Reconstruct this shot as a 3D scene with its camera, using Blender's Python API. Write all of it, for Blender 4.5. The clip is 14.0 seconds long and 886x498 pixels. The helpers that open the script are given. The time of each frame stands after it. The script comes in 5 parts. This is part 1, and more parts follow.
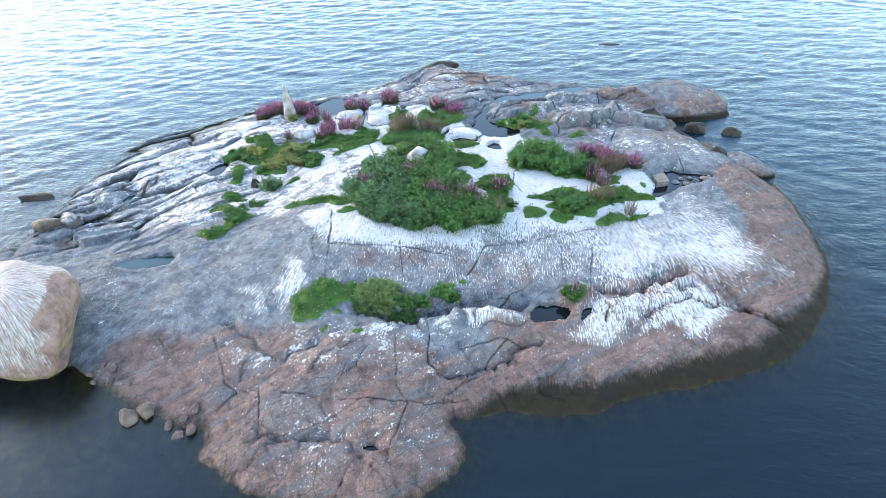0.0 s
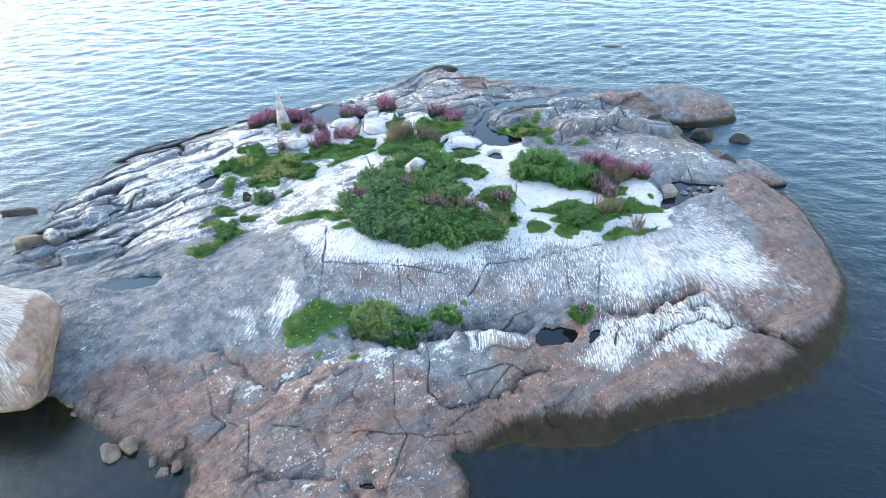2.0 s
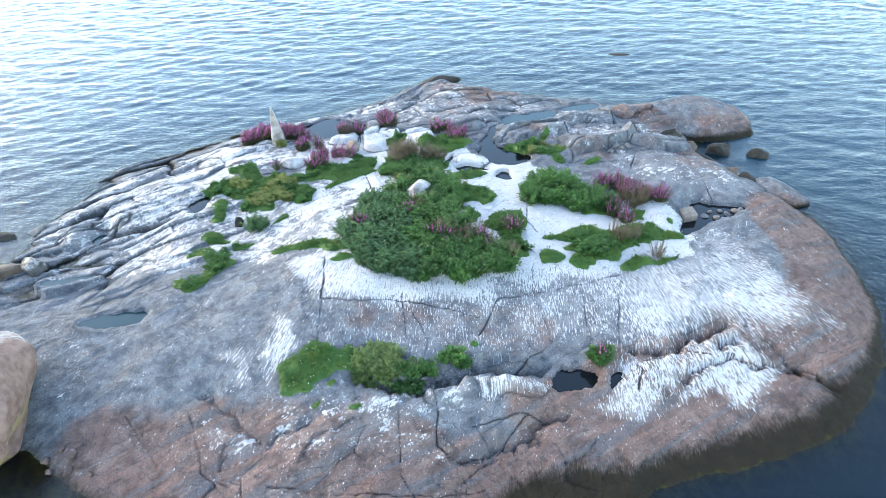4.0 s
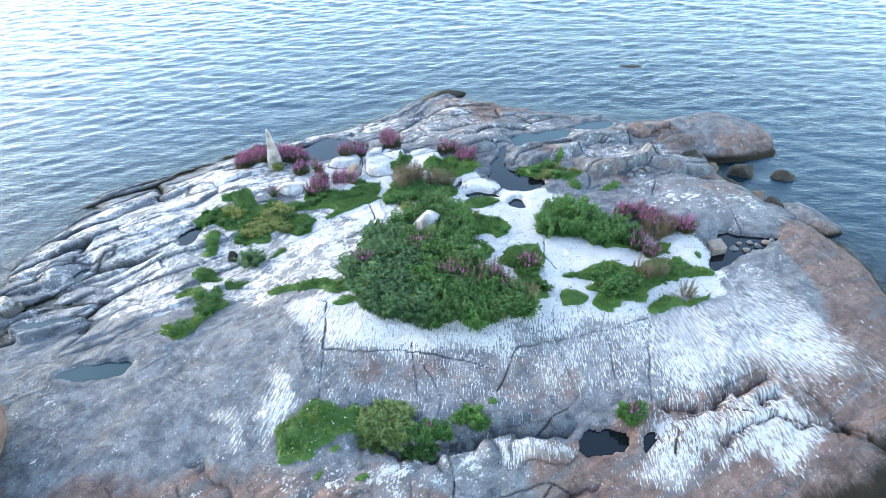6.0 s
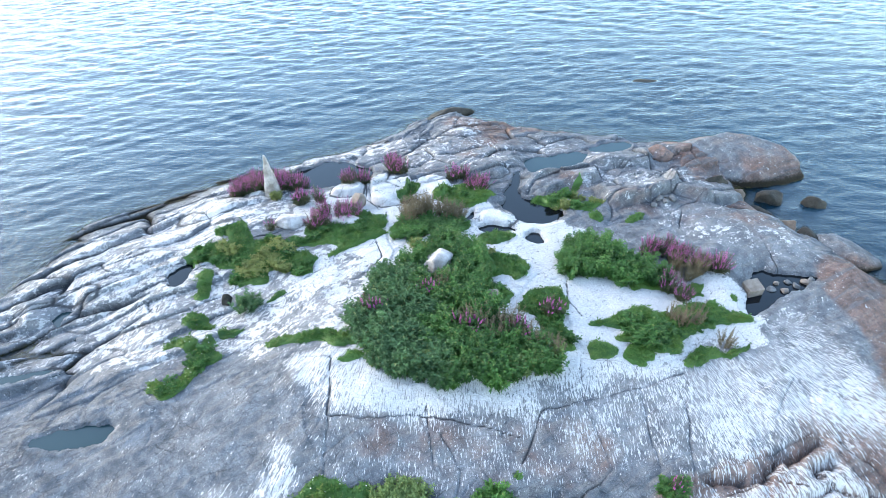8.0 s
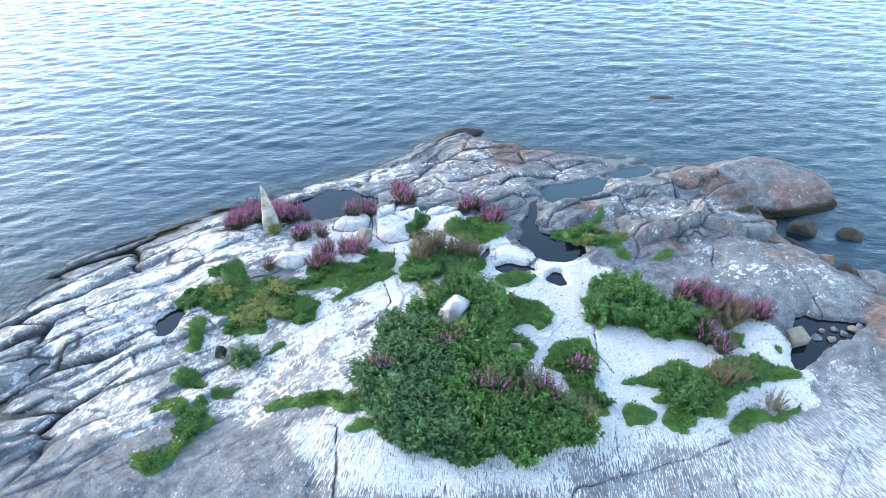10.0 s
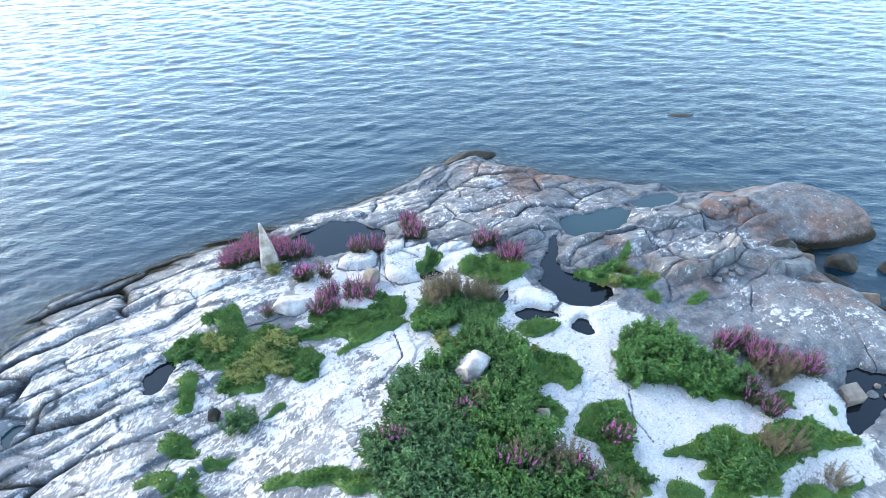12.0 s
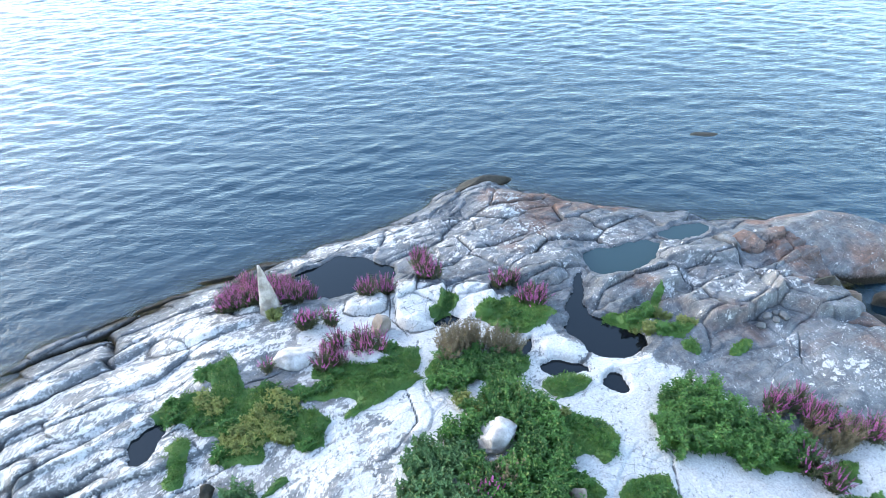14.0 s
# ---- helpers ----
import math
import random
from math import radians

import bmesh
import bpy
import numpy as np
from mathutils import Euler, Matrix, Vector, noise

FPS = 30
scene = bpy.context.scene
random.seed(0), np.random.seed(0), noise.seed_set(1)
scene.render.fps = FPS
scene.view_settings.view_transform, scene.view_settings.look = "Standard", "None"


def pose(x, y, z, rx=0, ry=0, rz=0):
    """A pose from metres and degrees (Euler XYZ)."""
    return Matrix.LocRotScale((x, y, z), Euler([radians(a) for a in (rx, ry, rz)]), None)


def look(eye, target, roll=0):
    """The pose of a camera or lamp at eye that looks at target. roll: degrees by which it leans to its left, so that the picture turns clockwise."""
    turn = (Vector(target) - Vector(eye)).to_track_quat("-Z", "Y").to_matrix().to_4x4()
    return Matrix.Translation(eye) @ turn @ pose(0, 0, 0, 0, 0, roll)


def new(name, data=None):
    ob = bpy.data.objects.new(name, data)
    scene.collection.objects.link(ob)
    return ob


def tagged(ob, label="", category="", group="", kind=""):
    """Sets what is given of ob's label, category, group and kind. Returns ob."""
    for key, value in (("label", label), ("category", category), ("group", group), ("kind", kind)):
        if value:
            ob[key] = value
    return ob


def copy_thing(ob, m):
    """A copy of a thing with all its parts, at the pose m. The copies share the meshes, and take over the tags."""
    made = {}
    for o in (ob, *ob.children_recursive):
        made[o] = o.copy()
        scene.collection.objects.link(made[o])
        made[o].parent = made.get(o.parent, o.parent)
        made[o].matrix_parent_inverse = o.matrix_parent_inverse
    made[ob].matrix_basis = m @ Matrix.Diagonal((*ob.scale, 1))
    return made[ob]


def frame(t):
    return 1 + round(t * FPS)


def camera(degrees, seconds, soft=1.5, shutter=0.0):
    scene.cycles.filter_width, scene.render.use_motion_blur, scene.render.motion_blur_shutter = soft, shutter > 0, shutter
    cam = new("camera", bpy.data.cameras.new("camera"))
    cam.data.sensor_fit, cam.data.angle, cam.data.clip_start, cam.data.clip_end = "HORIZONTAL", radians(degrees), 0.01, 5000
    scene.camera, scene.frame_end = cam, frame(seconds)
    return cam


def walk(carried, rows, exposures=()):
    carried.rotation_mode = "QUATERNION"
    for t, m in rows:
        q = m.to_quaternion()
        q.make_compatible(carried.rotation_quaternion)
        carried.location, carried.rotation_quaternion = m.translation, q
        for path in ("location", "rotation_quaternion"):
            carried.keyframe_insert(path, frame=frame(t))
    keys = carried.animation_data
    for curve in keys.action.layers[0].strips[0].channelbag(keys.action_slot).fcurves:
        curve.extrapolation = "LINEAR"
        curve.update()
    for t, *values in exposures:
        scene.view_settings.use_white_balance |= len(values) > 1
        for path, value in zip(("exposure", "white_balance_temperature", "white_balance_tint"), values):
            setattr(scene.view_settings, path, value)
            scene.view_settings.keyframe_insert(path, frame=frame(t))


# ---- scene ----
# ---- camera and its flight ----
cam = camera(70.0, 14.0, soft=0.5)
# seconds, place, yaw, pitch, lean
PATH = [
    (0, 0.000, 0.133, 12.225, -0.09, -37.27, -0.65),
    (0.5, 0.016, 0.312, 12.205, -0.12, -37.33, -0.57),
    (1, 0.011, 0.548, 12.185, -0.16, -37.37, -0.51),
    (1.5, -0.012, 0.830, 12.167, -0.21, -37.41, -0.47),
    (2, -0.050, 1.151, 12.150, -0.28, -37.45, -0.45),
    (2.5, -0.103, 1.503, 12.133, -0.36, -37.48, -0.44),
    (3, -0.168, 1.881, 12.118, -0.45, -37.51, -0.45),
    (3.5, -0.243, 2.280, 12.103, -0.55, -37.53, -0.47),
    (4, -0.327, 2.695, 12.089, -0.66, -37.54, -0.51),
    (4.5, -0.419, 3.123, 12.075, -0.77, -37.55, -0.55),
    (5, -0.516, 3.561, 12.062, -0.89, -37.56, -0.60),
    (5.5, -0.617, 4.008, 12.049, -1.01, -37.55, -0.66),
    (6, -0.722, 4.460, 12.035, -1.12, -37.55, -0.72),
    (6.5, -0.829, 4.916, 12.022, -1.24, -37.53, -0.78),
    (7, -0.936, 5.375, 12.008, -1.35, -37.52, -0.84),
    (7.5, -1.044, 5.836, 11.994, -1.46, -37.49, -0.90),
    (8, -1.151, 6.297, 11.980, -1.57, -37.47, -0.96),
    (8.5, -1.256, 6.758, 11.965, -1.66, -37.43, -1.01),
    (9, -1.359, 7.218, 11.949, -1.74, -37.39, -1.06),
    (9.5, -1.460, 7.675, 11.932, -1.82, -37.35, -1.09),
    (10, -1.557, 8.130, 11.914, -1.88, -37.30, -1.12),
    (10.5, -1.651, 8.583, 11.894, -1.93, -37.24, -1.13),
    (11, -1.741, 9.032, 11.874, -1.95, -37.18, -1.13),
    (11.5, -1.828, 9.477, 11.852, -1.97, -37.11, -1.11),
    (12, -1.910, 9.920, 11.828, -1.96, -37.04, -1.08),
    (12.5, -1.989, 10.360, 11.803, -1.93, -36.97, -1.02),
    (13, -2.064, 10.799, 11.776, -1.88, -36.88, -0.95),
    (13.5, -2.135, 11.237, 11.746, -1.80, -36.80, -0.85),
    (14, -2.204, 11.677, 11.715, -1.70, -36.70, -0.72),
]


def flown(x, y, z, yaw, pitch, lean):
    a, b = radians(yaw), radians(pitch)
    way = Vector((-math.sin(a) * math.cos(b), math.cos(a) * math.cos(b), math.sin(b)))
    eye = Vector((x, y, z))
    return look(eye, eye + way * 10, -lean)


# seconds, stops, kelvin, tint
EXPOSURES = [(0.0, 3.06, 7800, 8), (14.0, 3.0, 7400, 8)]
walk(cam, [(row[0], flown(*row[1:])) for row in PATH], EXPOSURES)

# ---- sky, sun ----
world = bpy.data.worlds.new("world")
scene.world = world
world.use_nodes = True
sky = world.node_tree.nodes.new("ShaderNodeTexSky")
sky.sky_type = "NISHITA"
sky.sun_disc = False
sky.sun_elevation = radians(24)
sky.sun_rotation = radians(-67)
sky.altitude = 0
sky.air_density, sky.dust_density, sky.ozone_density = 1.0, 0.55, 2.3
back = world.node_tree.nodes["Background"]
back.inputs["Strength"].default_value = 0.15
world.node_tree.links.new(sky.outputs[0], back.inputs["Color"])
sun = new("sun", bpy.data.lights.new("sun", "SUN"))
sun.data.energy, sun.data.angle, sun.data.color = 0.25, radians(40), (1.0, 0.95, 0.88)
sun.matrix_world = look((-55.2, 23.4, 27), (0, 0, 0))


# ---- materials ----
class Nodes:
    """A material's node tree, with short ways to add and join nodes."""

    def __init__(self, name):
        self.mat = bpy.data.materials.new(name)
        self.mat.use_nodes = True
        self.tree = self.mat.node_tree
        self.tree.nodes.clear()
        self.out = self.tree.nodes.new("ShaderNodeOutputMaterial")

    def put(self, socket, value):
        if hasattr(value, "is_output"):
            self.tree.links.new(value, socket)
        elif value is not None:
            socket.default_value = value

    def add(self, kind, **values):
        node = self.tree.nodes.new(kind)
        for key, value in values.items():
            self.put(node.inputs[key.replace("_", " ")], value)
        return node

    def attr(self, name, out="Fac"):
        node = self.tree.nodes.new("ShaderNodeAttribute")
        node.attribute_name = name
        return node.outputs[out]

    def place(self):
        return self.tree.nodes.new("ShaderNodeTexCoord").outputs["Object"]

    def mapped(self, vector, scale, turn=0.0):
        """The place turned about z, then stretched along the turned axes."""
        turned = self.add("ShaderNodeMapping", Vector=vector)
        turned.inputs["Rotation"].default_value = (0, 0, radians(turn))
        node = self.add("ShaderNodeMapping", Vector=turned.outputs[0])
        node.inputs["Scale"].default_value = scale
        return node.outputs[0]

    def noise(self, vector, scale, detail=4.0, rough=0.55, warp=0.0):
        return self.add("ShaderNodeTexNoise", Vector=vector, Scale=scale, Detail=detail, Roughness=rough, Distortion=warp).outputs["Fac"]

    def cells(self, vector, scale, feature="F1", out="Distance"):
        node = self.add("ShaderNodeTexVoronoi", Vector=vector, Scale=scale)
        node.feature = feature
        return node.outputs[out]

    def ramp(self, value, low, high, a=0.0, b=1.0):
        node = self.add("ShaderNodeMapRange", Value=value)
        node.interpolation_type = "SMOOTHSTEP"
        for key, v in (("From Min", low), ("From Max", high), ("To Min", a), ("To Max", b)):
            node.inputs[key].default_value = v
        return node.outputs[0]

    def math(self, op, a, b=0.0):
        node = self.tree.nodes.new("ShaderNodeMath")
        node.operation = op
        self.put(node.inputs[0], a)
        self.put(node.inputs[1], b)
        return node.outputs[0]

    def mix(self, fac, a, b, mode="MIX"):
        node = self.tree.nodes.new("ShaderNodeMix")
        node.data_type, node.blend_type = "RGBA", mode
        for socket, value in zip((node.inputs[0], node.inputs[6], node.inputs[7]), (fac, a, b)):
            self.put(socket, (*value, 1.0) if isinstance(value, tuple) else value)
        return node.outputs[2]

    def bump(self, height, strength, distance):
        return self.add("ShaderNodeBump", Height=height, Strength=strength, Distance=distance).outputs[0]

    def finish(self, color, rough, normal=None, **more):
        s = self.add("ShaderNodeBsdfPrincipled", Roughness=rough, Normal=normal, **more)
        self.put(s.inputs["Base Color"], (*color, 1.0) if isinstance(color, tuple) else color)
        self.tree.links.new(s.outputs[0], self.out.inputs["Surface"])
        return self.mat


def bedrock_material():
    """Granite: grey to pink, with white bird lime in streaks, a dark weed band at the waterline."""
    n = Nodes("bedrock")
    p = n.place()
    flow = n.attr("flow", "Vector")
    lime, pink = n.attr("lime"), n.attr("pink")
    big, mid, fine = n.noise(p, 0.6, 5), n.noise(p, 3.0, 6, 0.6), n.noise(p, 22.0, 6, 0.65)
    band = n.noise(n.mapped(p, (0.5, 2.6, 2.6), -31), 1.6, 5, 0.6, 0.6)
    layer = n.noise(n.mapped(p, (0.16, 2.2, 1.2), -31), 1.5, 4, 0.5, 0.5)
    grey = n.mix(n.ramp(mid, 0.3, 0.7), (0.063, 0.073, 0.084), (0.17, 0.181, 0.194))
    grey = n.mix(n.ramp(band, 0.46, 0.68, 0, 0.45), grey, (0.225, 0.195, 0.175))
    red = n.mix(n.ramp(mid, 0.3, 0.7), (0.088, 0.05, 0.04), (0.19, 0.12, 0.098))
    red = n.mix(n.ramp(layer, 0.52, 0.66, 0, 0.5), red, (0.24, 0.135, 0.10))
    red = n.mix(n.ramp(layer, 0.46, 0.38, 0, 0.7), red, (0.105, 0.10, 0.102))
    red = n.mix(n.ramp(band, 0.54, 0.64, 0, 0.35), red, (0.28, 0.20, 0.16))
    redness = n.ramp(n.math("ADD", pink, n.math("MULTIPLY", n.math("SUBTRACT", big, 0.5), 1.5)), 0.38, 0.7)
    color = n.mix(redness, grey, red)
    # thin dark veins along the layers and across them, and pale grains
    for scale, turn, wide in ((0.8, -31, 0.010), (1.5, 48, 0.010)):
        vein = n.math("ABSOLUTE", n.math("SUBTRACT", n.noise(n.mapped(p, (0.55, 1.5, 1.0), turn), scale, 6, 0.55, 0.4), 0.5))
        color = n.mix(n.ramp(vein, wide, 0.0, 0, 0.6), color, (0.035, 0.036, 0.04))
    color = n.mix(n.ramp(n.noise(p, 48.0, 3, 0.6), 0.54, 0.68, 0, 0.25), color, (0.36, 0.33, 0.31))
    color = n.mix(n.ramp(n.noise(p, 34.0, 3, 0.6), 0.46, 0.36, 0, 0.4), color, (0.035, 0.035, 0.037))
    color = n.mix(n.ramp(fine, 0.42, 0.62, 0, 0.6), color, n.mix(0.6, color, (0.06, 0.06, 0.065)))
    # a thin grey film of washed-out lime
    color = n.mix(n.math("MULTIPLY", n.ramp(lime, 0.05, 0.75), n.ramp(n.noise(p, 1.3, 8, 0.65), 0.34, 0.62, 0.05, 0.55)), color, (0.335, 0.315, 0.30))
    # bird lime: thin runs down the slope, a crust on the flat top, flecks all over
    runs = n.math("ADD", n.math("MULTIPLY", n.noise(flow, 28.0, 3, 0.58, 0.15), 0.6), n.math("MULTIPLY", n.noise(flow, 62.0, 2, 0.55), 0.4))
    crust = n.noise(p, 2.4, 12, 0.74, 0.3)
    grain = n.noise(n.mapped(p, (1.0, 0.5, 1.0), 12), 18.0, 4, 0.65)
    slope = n.attr("slope")
    dripping = n.math("ADD", n.math("MULTIPLY", runs, 0.84), n.math("MULTIPLY", crust, 0.16))
    leaves = n.noise(n.mapped(p, (0.65, 1.7, 1.0), -31), 4.5, 6, 0.68, 0.3)
    caked = n.math("ADD", n.math("ADD", n.math("MULTIPLY", crust, 0.36), n.math("MULTIPLY", leaves, 0.36)), n.math("MULTIPLY", grain, 0.28))
    bare = n.math("ADD", n.math("MULTIPLY", dripping, slope), n.math("MULTIPLY", caked, n.math("SUBTRACT", 1.0, slope)))
    bare = n.math("ADD", n.math("MULTIPLY", n.math("SUBTRACT", bare, 0.5), 4.6), 0.5)
    thick = n.math("ADD", n.math("MULTIPLY", lime, 1.08), n.math("MULTIPLY", n.math("SUBTRACT", n.noise(p, 1.1, 4, 0.6), 0.5), 0.7))
    white = n.ramp(n.math("SUBTRACT", thick, bare), 0.0, 0.2)
    flecks = n.ramp(n.cells(n.mapped(p, (1.0, 0.36, 1.0), 10), 12.0), 0.17, 0.11)
    flecks = n.math("MAXIMUM", flecks, n.ramp(n.cells(n.mapped(p, (1.0, 0.42, 1.0), -14), 21.0), 0.16, 0.10))
    white = n.math("MAXIMUM", white, n.math("MULTIPLY", flecks, n.ramp(n.math("ADD", lime, n.math("MULTIPLY", n.math("SUBTRACT", mid, 0.5), 1.4)), 0.04, 0.36)))
    spots = n.math("MULTIPLY", n.ramp(n.cells(p, 7.0), 0.17, 0.08), n.ramp(n.noise(p, 1.1, 3), 0.44, 0.56))
    spots = n.math("MAXIMUM", spots, n.math("MULTIPLY", n.ramp(n.cells(p, 17.0), 0.22, 0.14), n.ramp(n.noise(p, 2.3, 3), 0.48, 0.58)))
    white = n.math("MULTIPLY", white, n.math("SUBTRACT", 1.0, n.math("MULTIPLY", spots, 0.8)))
    color = n.mix(white, color, n.mix(n.ramp(fine, 0.3, 0.7), (0.51, 0.49, 0.472), (0.36, 0.345, 0.332)))
    # open joints dark, with the shade of gaps, ledges and slab fronts painted in
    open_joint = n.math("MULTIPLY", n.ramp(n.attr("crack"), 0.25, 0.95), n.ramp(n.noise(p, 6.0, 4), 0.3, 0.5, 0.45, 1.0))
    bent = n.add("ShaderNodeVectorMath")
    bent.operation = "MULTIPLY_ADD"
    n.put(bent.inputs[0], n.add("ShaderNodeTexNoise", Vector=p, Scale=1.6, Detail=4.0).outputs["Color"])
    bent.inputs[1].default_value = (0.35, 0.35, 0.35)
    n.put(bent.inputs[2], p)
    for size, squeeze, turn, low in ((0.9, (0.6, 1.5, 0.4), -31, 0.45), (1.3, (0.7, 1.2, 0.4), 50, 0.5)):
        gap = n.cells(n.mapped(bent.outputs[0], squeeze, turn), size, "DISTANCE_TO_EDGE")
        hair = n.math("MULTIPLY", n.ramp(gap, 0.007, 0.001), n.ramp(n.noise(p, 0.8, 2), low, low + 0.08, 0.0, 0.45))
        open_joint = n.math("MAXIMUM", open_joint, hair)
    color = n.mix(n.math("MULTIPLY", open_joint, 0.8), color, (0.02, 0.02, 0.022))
    # weed and wet rock at and under the waterline
    height = n.tree.nodes.new("ShaderNodeSeparateXYZ")
    n.put(height.inputs[0], p)
    level = n.math("ADD", height.outputs["Z"], n.math("ADD", n.math("MULTIPLY", n.math("SUBTRACT", mid, 0.5), 0.12), n.math("MULTIPLY", n.math("SUBTRACT", runs, 0.5), 0.3)))
    weed = n.ramp(n.math("SUBTRACT", level, n.attr("splash")), 0.09, -0.1)
    color = n.mix(weed, color, n.mix(n.math("MULTIPLY", n.ramp(level, 0.06, -0.05), n.ramp(crust, 0.42, 0.62)), n.mix(mid, (0.008, 0.007, 0.005), (0.034, 0.025, 0.016)), (0.06, 0.054, 0.014)))
    relief = n.math("ADD", n.math("ADD", n.math("MULTIPLY", mid, 0.28), n.math("MULTIPLY", leaves, 0.3)), n.math("SUBTRACT", n.math("MULTIPLY", fine, 0.36), n.math("MULTIPLY", open_joint, 0.3)))
    return n.finish(color, 0.85, n.bump(relief, 1.0, 0.08), Specular_IOR_Level=0.1)


def stone_material(name, dark, light, lime=0.0, moss=0.0):
    """A loose stone of two tones, limed from above."""
    n = Nodes(name)
    p = n.place()
    mid, fine = n.noise(p, 3.5, 6, 0.6), n.noise(p, 25.0, 6, 0.65)
    color = n.mix(n.ramp(mid, 0.3, 0.7), dark, light)
    color = n.mix(n.ramp(fine, 0.4, 0.75, 0, 0.5), color, n.mix(0.5, color, (0.07, 0.07, 0.07)))
    up = n.tree.nodes.new("ShaderNodeSeparateXYZ")
    n.put(up.inputs[0], n.tree.nodes.new("ShaderNodeNewGeometry").outputs["Normal"])
    if lime:
        runs = n.noise(n.attr("flow", "Vector"), 10.0, 6, 0.7, 0.3)
        w = n.math("ADD", n.math("MULTIPLY", n.attr("lime"), 0.8), n.math("MULTIPLY", runs, 0.9))
        color = n.mix(n.ramp(n.math("ADD", w, n.math("MULTIPLY", n.math("SUBTRACT", fine, 0.5), 0.5)), 1.34 - 0.4 * lime, 1.66 - 0.4 * lime), color, n.mix(n.ramp(fine, 0.35, 0.65), (0.60, 0.57, 0.54), (0.36, 0.32, 0.29)))
    if moss:
        color = n.mix(n.math("MULTIPLY", n.ramp(up.outputs["Z"], -0.2, -0.5), n.ramp(mid, 0.42, 0.6, 0, moss)), color, (0.30, 0.26, 0.05))
    return n.finish(color, 0.8, n.bump(n.math("ADD", mid, n.math("MULTIPLY", fine, 0.4)), 0.6, 0.05), Specular_IOR_Level=0.25)


def leaf_material(name, dark, light, rough=0.6, patch=None):
    """Foliage that varies from plant to plant and from leaf to leaf."""
    n = Nodes(name)
    each = n.tree.nodes.new("ShaderNodeObjectInfo").outputs["Random"]
    leaf = n.tree.nodes.new("ShaderNodeNewGeometry").outputs["Random Per Island"]
    tone = n.math("ADD", n.math("MULTIPLY", each, 0.45), n.math("MULTIPLY", leaf, 0.55))
    color = n.mix(tone, dark, light)
    if patch:
        color = n.mix(n.ramp(n.noise(n.place(), 1.8, 4, 0.6), 0.45, 0.68, 0, 0.55), color, patch)
    color = n.mix(n.ramp(leaf, 0.93, 1.0, 0, 0.6), color, (0.22, 0.20, 0.06))
    s = n.add("ShaderNodeBsdfPrincipled", Roughness=rough)
    n.put(s.inputs["Base Color"], color)
    t = n.add("ShaderNodeBsdfTranslucent", Color=color)
    m = n.add("ShaderNodeMixShader", Fac=0.25)
    n.put(m.inputs[1], s.outputs[0])
    n.put(m.inputs[2], t.outputs[0])
    n.tree.links.new(m.outputs[0], n.out.inputs["Surface"])
    return n.mat


def water_material(name, deep, ripple, rough, clear=True):
    """Water: a mirror by Fresnel over a body that turns from clear to deep with its depth."""
    n = Nodes(name)
    p = n.place()
    small = n.noise(n.mapped(p, (0.75, 1.4, 1.0), 6), 4.5, 4, 0.6)
    normal = n.bump(small, n.math("MULTIPLY", n.attr("ruffle"), ripple) if clear else ripple, 0.05)
    # farther water gets a bluer, brighter body: reflected sky put into its colour
    body = n.add("ShaderNodeBsdfDiffuse", Color=n.mix(n.attr("sky_tint"), deep, (0.002, 0.0185, 0.032)))
    if clear:
        see = n.add("ShaderNodeBsdfTransparent", Color=(0.56, 0.56, 0.30, 1.0))
        m = n.add("ShaderNodeMixShader", Fac=n.attr("murk"))
        n.put(m.inputs[1], see.outputs[0])
        n.put(m.inputs[2], body.outputs[0])
        body = m
    gloss = n.add("ShaderNodeBsdfGlossy", Color=(0.87, 0.96, 1, 1), Roughness=rough, Normal=normal)
    mirror = n.add("ShaderNodeFresnel", IOR=1.36, Normal=normal)
    m = n.add("ShaderNodeMixShader", Fac=mirror.outputs[0])
    n.put(m.inputs[1], body.outputs[0])
    n.put(m.inputs[2], gloss.outputs[0])
    n.tree.links.new(m.outputs[0], n.out.inputs["Surface"])
    return n.mat


BEDROCK = bedrock_material()
SEA = water_material("sea_water", (0.0007, 0.005, 0.009), 0.6, 0.2)
POOL = water_material("pool_water", (0.004, 0.005, 0.007), 0.03, 0.03, clear=False)
SHALLOW_POOL = water_material("shallow_pool_water", (0.018, 0.038, 0.042), 0.03, 0.03, clear=False)
GREY_STONE = stone_material("grey_stone", (0.08, 0.08, 0.08), (0.18, 0.175, 0.17), 0.1)
PALE_STONE = stone_material("pale_stone", (0.27, 0.24, 0.225), (0.5, 0.47, 0.45), 0.0)

PINK_STONE = stone_material("pink_stone", (0.14, 0.08, 0.06), (0.27, 0.17, 0.135), 0.58, 0.6)
TAN_STONE = stone_material("tan_stone", (0.14, 0.108, 0.085), (0.26, 0.21, 0.175), 0.0)
MARKER_STONE = stone_material("marker_stone", (0.17, 0.14, 0.12), (0.42, 0.375, 0.335), 0.0)

BROWN_STONE = stone_material("brown_stone", (0.08, 0.058, 0.042), (0.18, 0.13, 0.095), 0.0)
WHITE_TOPPED_STONE = stone_material("white_topped_stone", (0.03, 0.027, 0.024), (0.09, 0.08, 0.07), 0.6)
DARK_STONE = stone_material("dark_stone", (0.012, 0.011, 0.008), (0.042, 0.034, 0.024), 0.0)
HERB = leaf_material("herb_leaf", (0.014, 0.055, 0.013), (0.092, 0.235, 0.046))
BLUISH = leaf_material("bluish_leaf", (0.026, 0.074, 0.027), (0.11, 0.225, 0.082))
YELLOWISH = leaf_material("yellowish_leaf", (0.075, 0.135, 0.035), (0.2, 0.265, 0.085))
